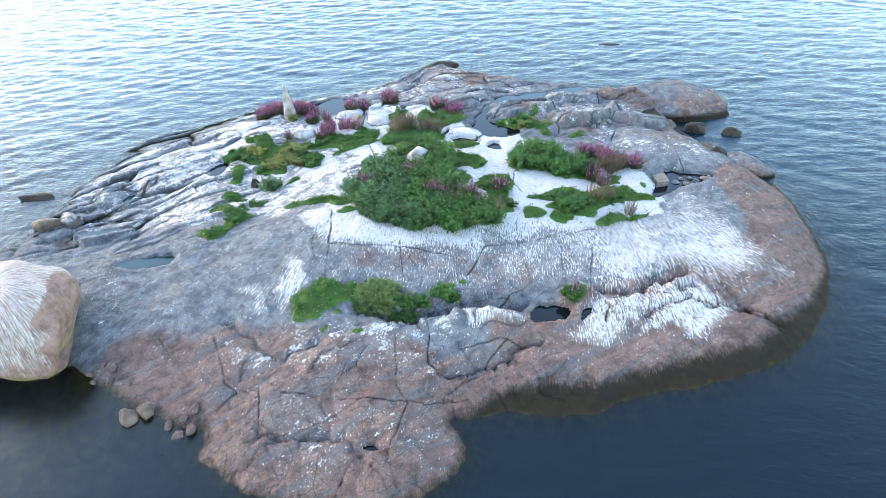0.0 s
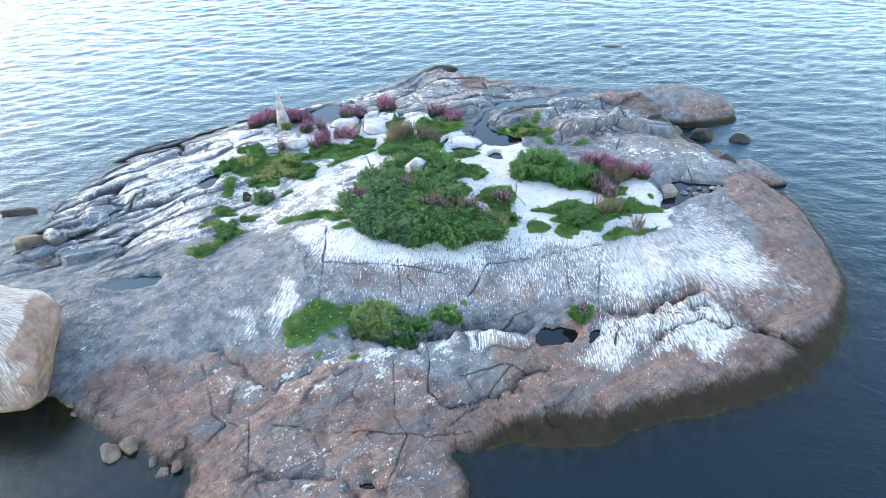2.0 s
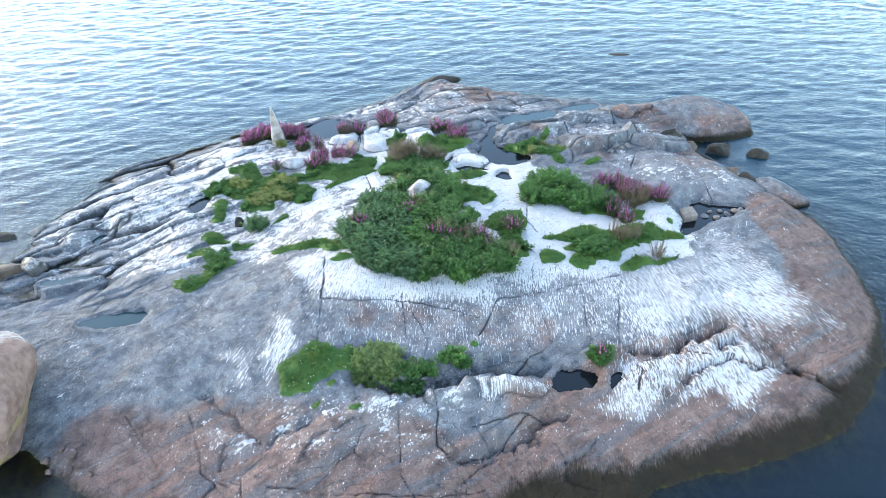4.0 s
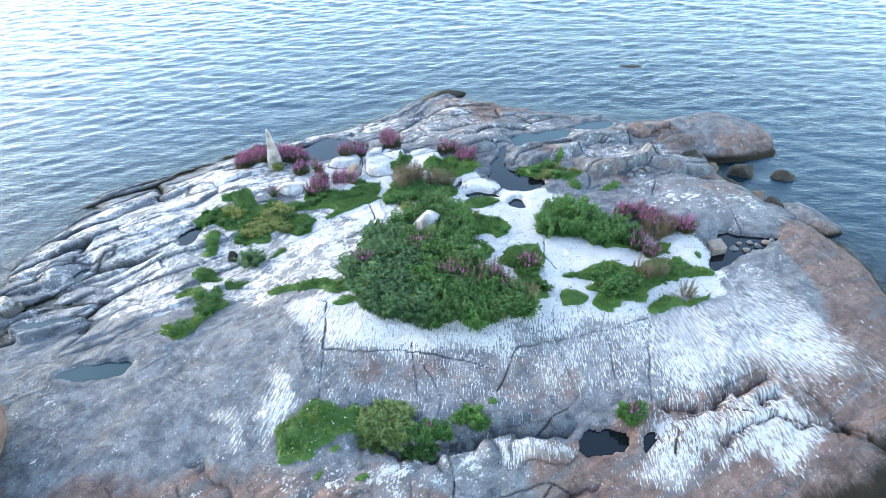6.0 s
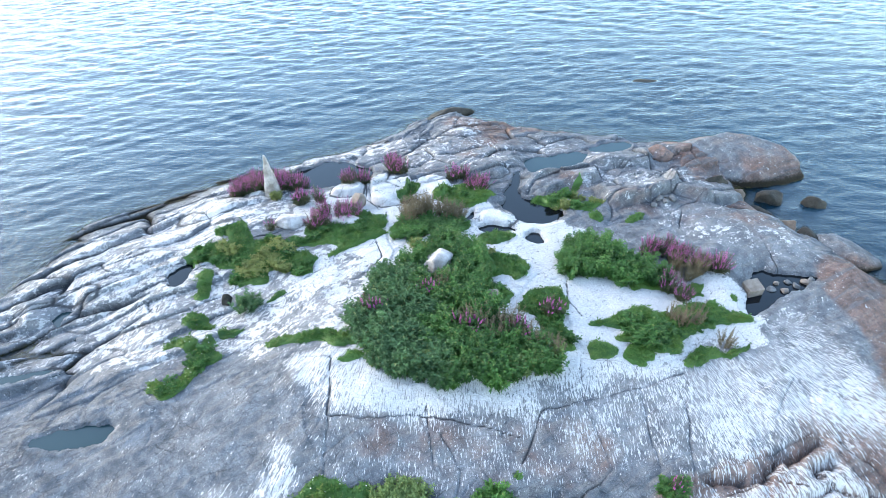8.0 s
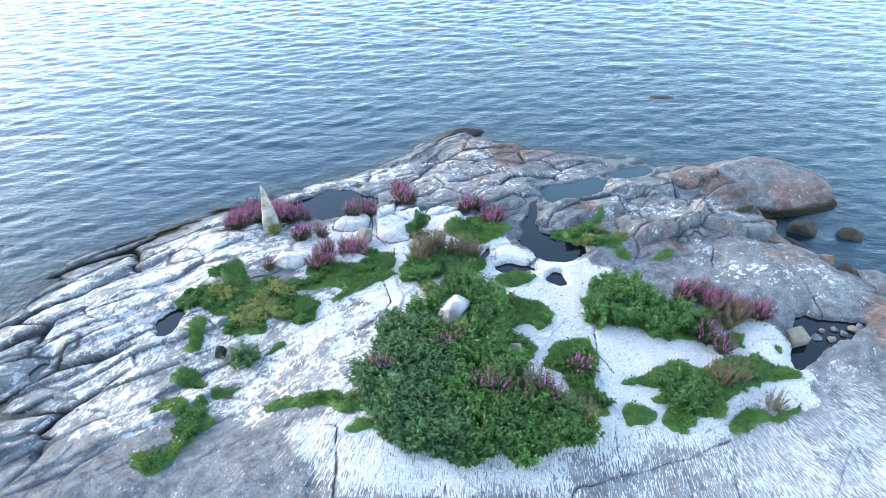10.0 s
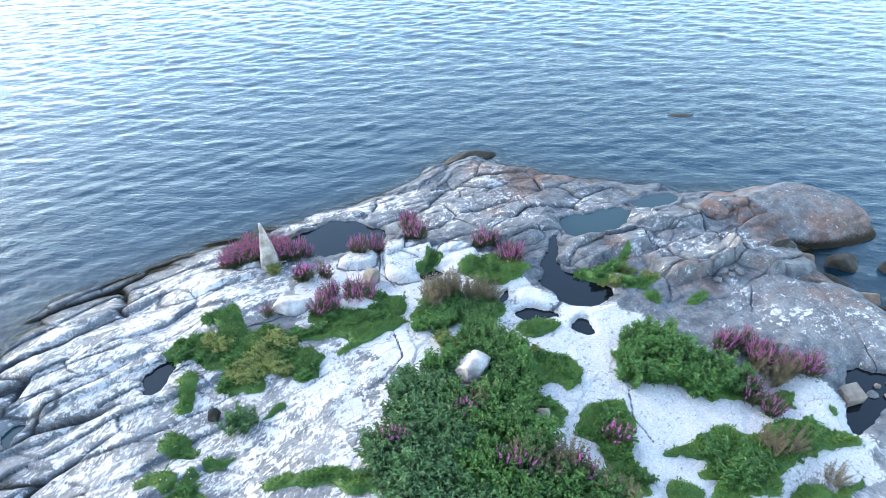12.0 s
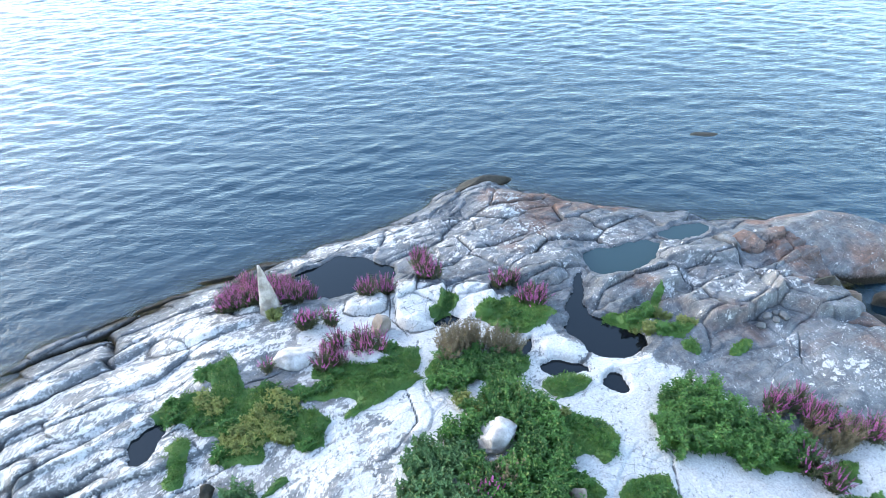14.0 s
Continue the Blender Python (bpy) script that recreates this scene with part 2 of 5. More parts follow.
STRAW = leaf_material("straw_leaf", (0.10, 0.135, 0.035), (0.27, 0.29, 0.085))
MAT_GREEN = leaf_material("mat_leaf", (0.021, 0.078, 0.012), (0.08, 0.187, 0.026), patch=(0.115, 0.185, 0.03))
FLOWER_LEAF = leaf_material("flower_leaf", (0.045, 0.05, 0.026), (0.10, 0.105, 0.045))
BROWN = leaf_material("dry_stalk", (0.095, 0.085, 0.045), (0.20, 0.14, 0.085))
MAGENTA = leaf_material("magenta_petal", (0.24, 0.035, 0.15), (0.54, 0.15, 0.38), 0.7)
CREAM = leaf_material("cream_petal", (0.6, 0.6, 0.5), (0.75, 0.75, 0.68), 0.7)


# ---- the lie of the land ----
# the shoreline, in plan
SOUTH_SHORE = [(-8.6, 10.5), (-7.4, 9.85), (-6.3, 9.45), (-5.5, 9.0), (-5.3, 8.3), (-4.6, 7.8), (-3.9, 7.5), (-2.6, 7.35), (-0.9, 7.5), (0.2, 8.1), (0.7, 8.8), (0.4, 9.4), (1.2, 9.7), (3.0, 9.7), (4.5, 10.0), (5.9, 10.5), (7.5, 11.1), (9.2, 11.6), (10.2, 12.6), (11.4, 14.2), (12.1, 16.1), (12.5, 18.7), (12.3, 20.4), (11.6, 21.6), (10.8, 23.2), (10.55, 23.6), (10.0, 24.3), (9.9, 24.9)]
NORTH_SHORE = [(9.95, 25.5), (11.0, 25.9), (11.6, 27.2), (10.4, 28.6), (8.57, 28.9), (6.7, 29.1), (4.4, 29.6), (2.5, 30.2), (0.9, 30.9), (0.4, 31.6), (-0.7, 31.3), (-1.9, 30.3), (-2.3, 29.6), (-3.4, 28.7), (-5.7, 27.4), (-6.8, 26.9), (-8.0, 26.0), (-9.0, 25.6), (-10.0, 24.8), (-10.8, 23.8), (-12.1, 23.0), (-12.6, 22.2), (-12.7, 20.5), (-12.9, 18.6), (-13.4, 16.8), (-14.2, 15.0), (-14.2, 13.0), (-12.5, 11.9), (-10.0, 11.3)]
SHORE = SOUTH_SHORE + NORTH_SHORE
FAR_POOLS = [
    (0.62, [(-6.1, 25.1), (-5.45, 25.8), (-4.75, 26.2), (-3.95, 26.1), (-3.1, 25.85), (-2.95, 25.2), (-3.85, 24.75), (-4.4, 24.35), (-5.5, 24.2)]),
    (1.05, [(0.87, 22.58), (1.25, 23.17), (1.56, 24.48), (1.96, 24.95), (1.65, 23.27), (2.51, 22.85), (3.17, 22.26), (2.34, 21.64), (1.71, 21.74)]),
    (0.78, [(2.15, 25.95), (2.9, 26.5), (4.7, 26.85), (4.2, 25.6), (3.2, 25.15), (2.3, 24.95)]),
    (0.55, [(4.7, 27.35), (5.58, 27.9), (6.6, 27.85), (6.3, 27.3), (5.4, 27.0)]),
    (0.85, [(6.95, 18.0), (7.2, 18.9), (7.54, 19.32), (8.01, 19.94), (8.56, 19.55), (9.7, 19.6), (9.23, 19.15), (8.3, 18.8), (7.6, 18.25), (7.2, 17.9)]),
]
NEAR_POOLS = [
    (0.6, [(2.45, 12.9), (3.24, 12.97), (3.51, 12.73), (3.06, 12.12), (2.38, 12.12)]),
    (0.62, [(3.83, 12.76), (4.26, 12.83), (3.93, 12.4), (3.57, 12.3)]),
    (0.6, [(-9.6, 14.5), (-8.8, 14.82), (-7.8, 14.95), (-7.85, 14.4), (-8.9, 14.15)]),
    (0.7, [(-8.3, 19.2), (-8.3, 19.8), (-7.98, 20.4), (-7.65, 20.3), (-7.75, 19.25)]),
    (1.0, [(-1.9, 23.16), (-1.44, 23.36), (-1.42, 22.85), (-2.21, 22.82)]),
    (0.3, [(-11.66, 16.22), (-11.29, 16.6), (-9.9, 16.75), (-10.52, 16.49)]),
    (1.12, [(1.62, 21.1), (2.0, 21.3), (2.25, 20.9), (2.0, 20.6), (1.62, 20.75)]),
    (1.1, [(-0.29, 21.98), (0.18, 22.53), (0.25, 22.07), (-0.2, 21.63)]),
    (0.12, [(-11.14, 18.53), (-11.04, 19.01), (-10.7, 18.91), (-10.85, 18.29)]),
    (1.13, [(0.23, 21.5), (0.76, 21.68), (1.45, 21.45), (1.35, 21.18), (0.4, 21.17)]),
    (0.25, [(-1.73, 8.56), (-1.43, 8.63), (-1.32, 8.44), (-1.66, 8.46)]),
]
POOLS = FAR_POOLS + NEAR_POOLS
WEST_MATS = [
    [(-7.45, 15.53), (-7.53, 15.93), (-7.16, 15.74), (-6.88, 15.78), (-6.72, 16.35), (-6.66, 16.93), (-6.53, 17.32), (-6.24, 17.18), (-6.33, 16.88), (-5.99, 16.68), (-6.11, 16.37), (-6.38, 16.05), (-6.52, 15.58), (-6.79, 15.34)],
    [(-7.54, 16.94), (-7.37, 17.17), (-6.96, 17.26), (-6.71, 17.09), (-6.83, 16.89), (-7.26, 16.86)],
    [(-6.32, 17.49), (-6.15, 17.57), (-5.76, 17.57), (-5.73, 17.45), (-5.99, 17.23), (-6.21, 17.22)],
    [(-4.93, 16.79), (-4.79, 16.99), (-4.16, 16.97), (-3.51, 16.79), (-2.91, 16.78), (-2.7, 16.48), (-2.85, 16.27), (-3.44, 16.29), (-3.84, 16.56), (-4.06, 16.44), (-4.46, 16.65), (-4.77, 16.6)],
    [(-3.1, 15.9), (-2.95, 16.1), (-2.58, 16.05), (-2.56, 15.77), (-3.08, 15.75)],
]
TERRACE_MATS = [
    [(-8.03, 20.44), (-7.81, 20.71), (-7.31, 20.8), (-6.78, 20.78), (-7.39, 21.39), (-7.06, 21.58), (-6.88, 21.8), (-6.58, 21.83), (-6.39, 21.19), (-5.99, 20.91), (-5.56, 20.99), (-5.09, 20.81), (-5.16, 20.37), (-4.7, 20.21), (-4.16, 19.97), (-4.34, 19.73), (-4.19, 19.39), (-4.54, 19.2), (-4.88, 19.36), (-4.89, 19.6), (-5.38, 19.58), (-5.5, 19.13), (-5.91, 19.08), (-6.44, 19.31), (-6.48, 19.8), (-6.87, 19.92), (-7.17, 20.11), (-7.58, 20.2), (-7.85, 20.12)],
    [(-7.45, 18.81), (-7.3, 19.16), (-7.6, 19.47), (-7.32, 19.74), (-7.04, 19.78), (-6.95, 19.42), (-6.91, 18.96), (-7.03, 18.64)],
]
MIDDLE_MATS = [
    [(-5.45, 18.36), (-5.13, 18.63), (-4.88, 18.73), (-4.79, 18.56), (-5.22, 18.36)],
    [(-7.28, 17.68), (-7.29, 18.14), (-7.01, 18.32), (-6.52, 17.86), (-6.54, 17.56), (-6.97, 17.7)],
    [(-5.17, 20.43), (-5.09, 20.81), (-4.37, 20.97), (-3.67, 21.3), (-2.32, 21.15), (-2.16, 20.94), (-2.87, 20.63), (-3.61, 20.07), (-4.02, 19.95), (-3.58, 20.47), (-4.58, 20.4)],
    [(0.16, 20.77), (0.76, 21.22), (1.33, 21.16), (1.45, 20.97), (0.97, 20.44), (0.48, 20.36), (0.21, 20.5)],
    [(0.46, 20.09), (0.86, 19.97), (1.54, 19.42), (1.4, 18.82), (1.05, 18.55), (0.82, 18.87), (0.37, 18.82), (0.27, 19.3)],
    [(0.41, 18.6), (0.82, 18.23), (0.99, 18.05), (0.84, 17.79), (0.46, 17.59), (0.1, 17.61), (0.2, 18.18)],
]
MID_EAST_MATS = [
    [(0.95, 17.59), (1.31, 18.09), (1.73, 18.44), (2.12, 18.45), (2.26, 18.14), (2.12, 17.65), (2.11, 17.22), (2.16, 16.59), (2.02, 16.21), (1.68, 16.26), (1.43, 16.53), (1.45, 17.22), (1.24, 17.45)],
    [(4.13, 19.11), (5.16, 19.14), (5.18, 18.74), (6.16, 18.85), (6.0, 18.39), (5.43, 18.36), (5.11, 18.53), (4.47, 18.71), (4.13, 18.61)],
]
EAST_MATS = [
    [(2.58, 17.06), (2.93, 17.34), (3.63, 17.57), (4.09, 17.94), (4.75, 17.71), (5.1, 18.07), (5.88, 18.2), (6.16, 17.94), (6.98, 17.82), (6.9, 17.46), (6.63, 17.54), (5.71, 17.33), (4.97, 16.84), (4.69, 16.46), (3.96, 16.49), (3.37, 16.68), (3.11, 16.8), (3.75, 17.08), (3.24, 17.16)],
    [(2.34, 16.3), (2.6, 16.53), (3.06, 16.57), (3.19, 16.37), (2.96, 16.07), (2.62, 16.05)],
    [(3.25, 16.37), (3.78, 16.7), (4.07, 16.49), (3.86, 16.13), (3.51, 16.04), (3.27, 16.23)],
    [(4.59, 16.11), (5.02, 16.62), (5.65, 16.79), (5.75, 16.57), (6.35, 16.8), (6.57, 16.93), (6.27, 16.58), (5.39, 16.34), (4.94, 15.98)],
    [(6.61, 18.5), (6.89, 18.41), (6.89, 18.24), (6.56, 18.18)],
]
CLEFT_MATS = [
    [(-4.02, 12.33), (-3.87, 12.84), (-3.55, 13.06), (-3.26, 13.23), (-3.02, 13.14), (-2.8, 12.96), (-2.51, 13.17), (-2.24, 13.14), (-2.18, 12.85), (-2.24, 12.63), (-2.62, 12.59), (-2.75, 12.39), (-3.14, 12.19), (-3.12, 12.05), (-3.4, 11.96), (-3.65, 11.87), (-3.86, 12.02)],
    [(-2.8, 12.21), (-2.7, 12.31), (-2.58, 12.21), (-2.68, 12.08)],
    [(-3.11, 11.69), (-2.97, 11.76), (-2.86, 11.71), (-2.99, 11.6), (-3.1, 11.6)],
    [(-2.28, 11.67), (-2.11, 11.79), (-1.99, 11.7), (-1.99, 11.58), (-2.27, 11.57)],
    [(-0.23, 12.89), (-0.03, 12.98), (0.21, 12.99), (0.51, 12.8), (0.42, 12.63), (0.16, 12.78), (-0.08, 12.73)],
    [(0.43, 13.35), (0.55, 13.42), (0.65, 13.34), (0.56, 13.22)],
]
FAR_MATS = [
    [(1.86, 22.92), (2.39, 23.1), (3.29, 23.31), (3.64, 24.0), (3.91, 23.91), (3.47, 23.21), (2.92, 22.51), (2.27, 22.61)],
    [(3.03, 22.42), (3.56, 22.8), (4.38, 22.94), (4.3, 22.53), (3.59, 22.05)],
    [(3.59, 22.05), (4.16, 22.15), (4.03, 21.79), (3.65, 21.61)],
    [(4.7, 21.98), (5.44, 22.28), (5.27, 21.9), (4.76, 21.63)],
    [(-2.1, 23.43), (-1.58, 24.28), (-1.54, 23.39), (-2.04, 22.95)],
    [(-1.21, 23.04), (-0.61, 23.58), (-0.15, 23.9), (0.52, 23.62), (1.17, 23.25), (0.51, 22.57), (-0.32, 22.4), (-0.94, 22.93)],
    [(-2.25, 21.1), (-2.06, 21.64), (-1.05, 21.45), (0.01, 21.81), (0.05, 21.25), (-0.85, 20.9), (-1.94, 20.84)],
    [(-4.7, 21.54), (-4.23, 21.86), (-2.7, 22.02), (-2.31, 21.82), (-2.43, 21.1), (-3.63, 20.82), (-4.63, 21.05)],
]
MATS = WEST_MATS + TERRACE_MATS + MIDDLE_MATS + MID_EAST_MATS + EAST_MATS + CLEFT_MATS + FAR_MATS
MAIN_HERBS = [
    [(-3.05, 16.97), (-2.74, 18.05), (-2.44, 18.99), (-2.01, 19.29), (-1.63, 19.62), (-1.31, 19.97), (-0.83, 20.64), (-0.41, 20.79), (0.11, 20.08), (0.37, 19.05), (0.23, 17.88), (0.43, 17.28), (0.23, 16.95), (0.84, 16.68), (1.39, 16.44), (1.89, 15.99), (1.29, 15.6), (0.61, 15.31), (0.17, 15.18), (-0.57, 15.12), (-1.4, 15.21), (-1.93, 15.41), (-2.72, 16.05)],
]
OTHER_HERBS = [
    [(2.23, 19.24), (2.66, 20.45), (3.62, 20.88), (4.21, 20.44), (4.38, 19.54), (5.39, 19.23), (5.08, 18.82), (4.39, 18.6), (3.99, 18.48), (3.66, 18.93), (2.69, 18.81)],
    [(3.53, 17.23), (3.94, 17.5), (4.62, 17.38), (4.63, 16.99), (3.94, 16.57), (3.49, 16.83)],
    [(-2.14, 12.39), (-2.1, 12.84), (-1.92, 13.05), (-1.5, 13.02), (-1.19, 12.83), (-1.07, 12.68), (-1.25, 12.45), (-1.62, 12.28), (-1.91, 12.31)],
    [(-1.33, 12.43), (-1.03, 12.55), (-0.73, 12.6), (-0.81, 12.33), (-1.03, 12.15), (-1.25, 12.28)],
    [(-2.22, 20.71), (-1.99, 21.82), (-1.4, 21.68), (-0.38, 21.7), (-0.18, 21.25), (-0.47, 20.97), (-0.97, 20.82), (-1.66, 20.54)],
]
HERBS = MAIN_HERBS + OTHER_HERBS
LOOSE = [ (-7.35, 24.22), (-7.09, 24.6), (-6.72, 24.65), (-6.88, 23.83), (-5.87, 23.88), (-5.53, 23.94), (-6.47, 24.57), (-4.46, 21.84), (-4.16, 21.46), (-3.78, 22.09), (-3.69, 21.75), (-3.67, 23.98), (-3.33, 24.12), (-2.48, 25.57), (-2.02, 24.68), (-0.35, 24.32), (0.21, 23.62), (0.44, 23.72), (4.87, 20.04), (5.23, 20.06), (5.67, 19.77), (5.88, 19.62), (6.28, 19.42), (6.59, 19.35), (5.07, 18.71),
]
LOOSE_AMONG_HERBS = [ (-2.46, 17.32), (-1.26, 17.94), (1.8, 17.44), (0.84, 16.71), (-0.27, 16.67),
]
LOOSE_FRONT = [ (3.58, 13.08), (-0.82, 12.55),
]
DRY = [ (-1.8, 21.93), (-1.41, 21.94), (-1.02, 22.04), (-0.64, 21.93), (-0.33, 21.83), (5.99, 19.25), (5.69, 19.12),
]
YELLOW_TUFTS = [ (-5.72, 19.81), (-5.53, 20.05), (-5.91, 19.64), (-6.82, 20.5), (-5.24, 20.35), (-5.23, 19.64), (-6.12, 19.53), (-1.34, 19.99), (0.32, 19.96), (3.42, 23.11), (3.96, 22.82), (2.79, 22.59),
]
SHELF_JOINTS = [
    [(4.6, 13.0), (5.6, 13.35), (6.3, 13.2)],
    [(5.2, 13.7), (6.0, 13.95), (6.9, 14.4)],
    [(6.6, 13.7), (6.9, 13.2), (7.6, 13.0)],
    [(4.2, 13.3), (4.5, 12.7), (4.3, 12.2)],
]
FACE_JOINTS = [
    [(-3.33, 15.9), (-3.18, 14.3), (-3.16, 13.2)],
    [(-4.49, 16.15), (-3.33, 15.9)],
    [(-3.13, 14.41), (-2.26, 14.35), (-1.46, 14.52), (-0.11, 14.32), (0.69, 14.14)],
    [(0.66, 13.59), (0.96, 14.08), (1.21, 14.76), (2.17, 15.1), (3.51, 15.38), (4.66, 15.93)],
    [(2.3, 16.16), (2.19, 15.1), (2.51, 13.55)],
    [(3.51, 15.38), (3.47, 14.39), (3.45, 13.57)],
    [(4.45, 15.14), (4.01, 13.12)],
    [(-0.92, 14.09), (-0.52, 13.35), (-0.64, 12.78)],
    [(-0.19, 13.53), (0.23, 12.68)],
    [(-1.2, 14.72), (-1.06, 13.46)],
]
FRONT_JOINTS = [
    [(-0.39, 12.05), (-0.28, 11.39), (-0.34, 10.83), (0.05, 10.5)],
    [(0.42, 11.3), (1.63, 11.57), (2.21, 11.45)],
    [(7.29, 14.16), (7.59, 13.11), (8.51, 12.74), (9.29, 12.3)],
    [(-3.71, 9.84), (-2.36, 9.75), (-1.05, 9.67), (0.68, 10.0)],
    [(-1.16, 11.57), (-1.07, 10.15), (-0.79, 9.71), (-1.09, 8.4), (-0.93, 7.66)],
    [(-4.32, 10.1), (-4.08, 8.83)],
    [(0.27, 10.15), (0.43, 9.37)],
    [(-0.3, 11.61), (-0.35, 10.83), (0.13, 10.56), (0.97, 10.77), (1.71, 11.58)],
    [(-7.28, 11.65), (-6.21, 10.49)],
    [(-5.8, 11.6), (-5.19, 10.3), (-4.56, 9.95)],
]
FAR_JOINTS = [
    [(-1.67, 26.38), (0.13, 26.4), (1.97, 27.46)],
    [(-3.23, 28.34), (-1.61, 28.45), (-0.49, 29.23)],
    [(0.97, 27.73), (1.7, 26.07), (2.26, 26.4)],
    [(7.1, 24.11), (7.59, 25.46)],
    [(6.67, 22.5), (6.27, 21.47), (6.43, 20.78)],
    [(4.76, 24.99), (6.01, 25.72), (7.23, 25.4)],
    [(4.52, 26.63), (4.99, 25.62)],
    [(-3.25, 25.11), (-3.15, 23.16), (-2.71, 22.48)],
    [(-2.44, 22.27), (-2.67, 20.67), (-2.42, 19.74), (-2.85, 19.1)],
    [(-4.97, 21.61), (-6.34, 20.93), (-7.64, 20.32)],
    [(2.35, 19.08), (3.61, 19.28), (4.13, 18.85)],
    [(2.51, 19.19), (2.29, 18.05), (2.58, 17.47)],
    [(8.46, 19.41), (8.54, 20.63), (8.53, 22.65)],
    [(2.51, 13.55), (1.5, 12.76)],
]
JOINTS = SHELF_JOINTS + FACE_JOINTS + FRONT_JOINTS + FAR_JOINTS
LEDGES = [
    ([(-2.11, 12.46), (-1.0, 12.04), (-0.39, 12.38), (0.48, 12.65), (1.51, 12.79), (2.39, 12.72)], 0.42, 0.26),
    ([(4.4, 13.2), (5.12, 13.22), (5.55, 13.42), (6.1, 13.75), (6.47, 14.02), (6.9, 14.2)], 0.3, 0.16),
    ([(7.5, 14.25), (7.91, 13.8), (8.36, 13.1), (8.8, 12.9), (9.3, 12.55)], 0.12, 0.14),
    ([(5.5, 12.55), (6.12, 12.85), (6.77, 13.1), (7.46, 13.1), (8.4, 13.0)], 0.16, 0.16),
    ([(6.5, 13.5), (6.8, 13.6), (7.0, 13.7)], 0.25, 0.14),
    ([(-4.01, 8.79), (-3.24, 8.7), (-2.24, 8.73), (-1.71, 8.46), (-1.09, 8.4)], 0.16, 0.16),
    ([(0.27, 10.56), (1.25, 10.92), (2.44, 11.6)], 0.2, 0.2),
    ([(-5.62, 12.09), (-4.42, 11.33), (-3.89, 10.79), (-3.12, 11.36)], 0.14, 0.2),
]
# centre and rise of the broad swells and sags of the rock
SWELLS = [(-3.0, 15.5, 0.35), (-1.0, 11.5, -0.08), (-3.0, 9.0, -0.26), (3.0, 13.0, -0.23), (5.5, 15.5, -0.15), (8.0, 13.0, -0.17), (8.0, 18.0, -0.14), (8.5, 21.5, 0.13), (4.0, 20.0, -0.13), (0.0, 18.0, 0.25), (0.0, 22.5, -0.11), (1.0, 27.0, -0.2), (5.0, 27.0, -0.25), (9.8, 27.2, 0.16), (-3.0, 25.5, -0.32), (-6.0, 22.5, 0.03), (-9.5, 21.0, -0.1), (-10.3, 16.5, -0.62), (-6.0, 18.0, -0.44), (-6.5, 13.0, -0.08), (-4.5, 11.3, -0.22), (7.0, 24.5, -0.18)]
STRIKE = radians(31)
RIDGES = [([(4.3, 12.6), (5.3, 12.75), (6.4, 13.0), (7.4, 13.3)], 0.10, 0.36), ([(5.3, 13.3), (6.1, 13.5), (6.9, 13.95)], 0.10, 0.2), ([(0.5, 12.2), (1.6, 12.3)], 0.15, 0.35)]
# single slabs that stand proud of the rock: centre, half length, half width, turn, rise
BOSSES = [
    (5.5, 26.2, 1.5, 0.7, 8, 0.28), (3.3, 24.4, 1.7, 0.75, 35, 0.22), (5.7, 23.8, 1.7, 0.8, 35, 0.36), (8.0, 24.1, 1.35, 0.9, 0, 0.34),
    (-2.4, 23.8, 0.62, 1.2, -8, 0.22), (-1.05, 23.75, 0.55, 0.75, 0, 0.18), (-3.8, 23.7, 0.6, 0.5, 0, 0.18), (0.7, 24.7, 0.85, 0.35, 12, 0.15),
    (0.95, 21.95, 0.6, 0.42, 0, 0.1), (0.0, 12.15, 0.6, 0.45, 15, 0.1), (1.5, 12.25, 0.65, 0.36, 5, 0.08), (-7.6, 23.2, 1.5, 0.6, 20, 0.12),
    (-6.4, 24.0, 0.9, 0.5, 15, 0.1), (-11.1, 18.9, 1.1, 0.42, 28, 0.25),
]


def lattice(ix, iy, seed):
    h = (ix.astype(np.int64) * 374761393 + iy.astype(np.int64) * 668265263 + seed * 1442695041) & 0xFFFFFFFF
    h = ((h ^ (h >> 13)) * 1274126177) & 0xFFFFFFFF
    return ((h ^ (h >> 16)) & 0xFFFF) / 65535.0


def ripple(x, y, seed=0):
    """Smooth value noise, about -1 to 1."""
    ix, iy = np.floor(x), np.floor(y)
    fx, fy = x - ix, y - iy
    ux, uy = fx * fx * fx * (fx * (fx * 6 - 15) + 10), fy * fy * fy * (fy * (fy * 6 - 15) + 10)
    a, b = lattice(ix, iy, seed), lattice(ix + 1, iy, seed)
    c, d = lattice(ix, iy + 1, seed), lattice(ix + 1, iy + 1, seed)
    return 2 * ((a + (b - a) * ux) * (1 - uy) + (c + (d - c) * ux) * uy) - 1


def rough(x, y, octaves, seed=0, gain=0.5):
    total, amp, f = 0, 1.0, 1.0
    for k in range(octaves):
        total = total + amp * ripple(x * f + 17.3 * k, y * f - 9.1 * k, seed + k)
        amp, f = amp * gain, f * 2.03
    return total


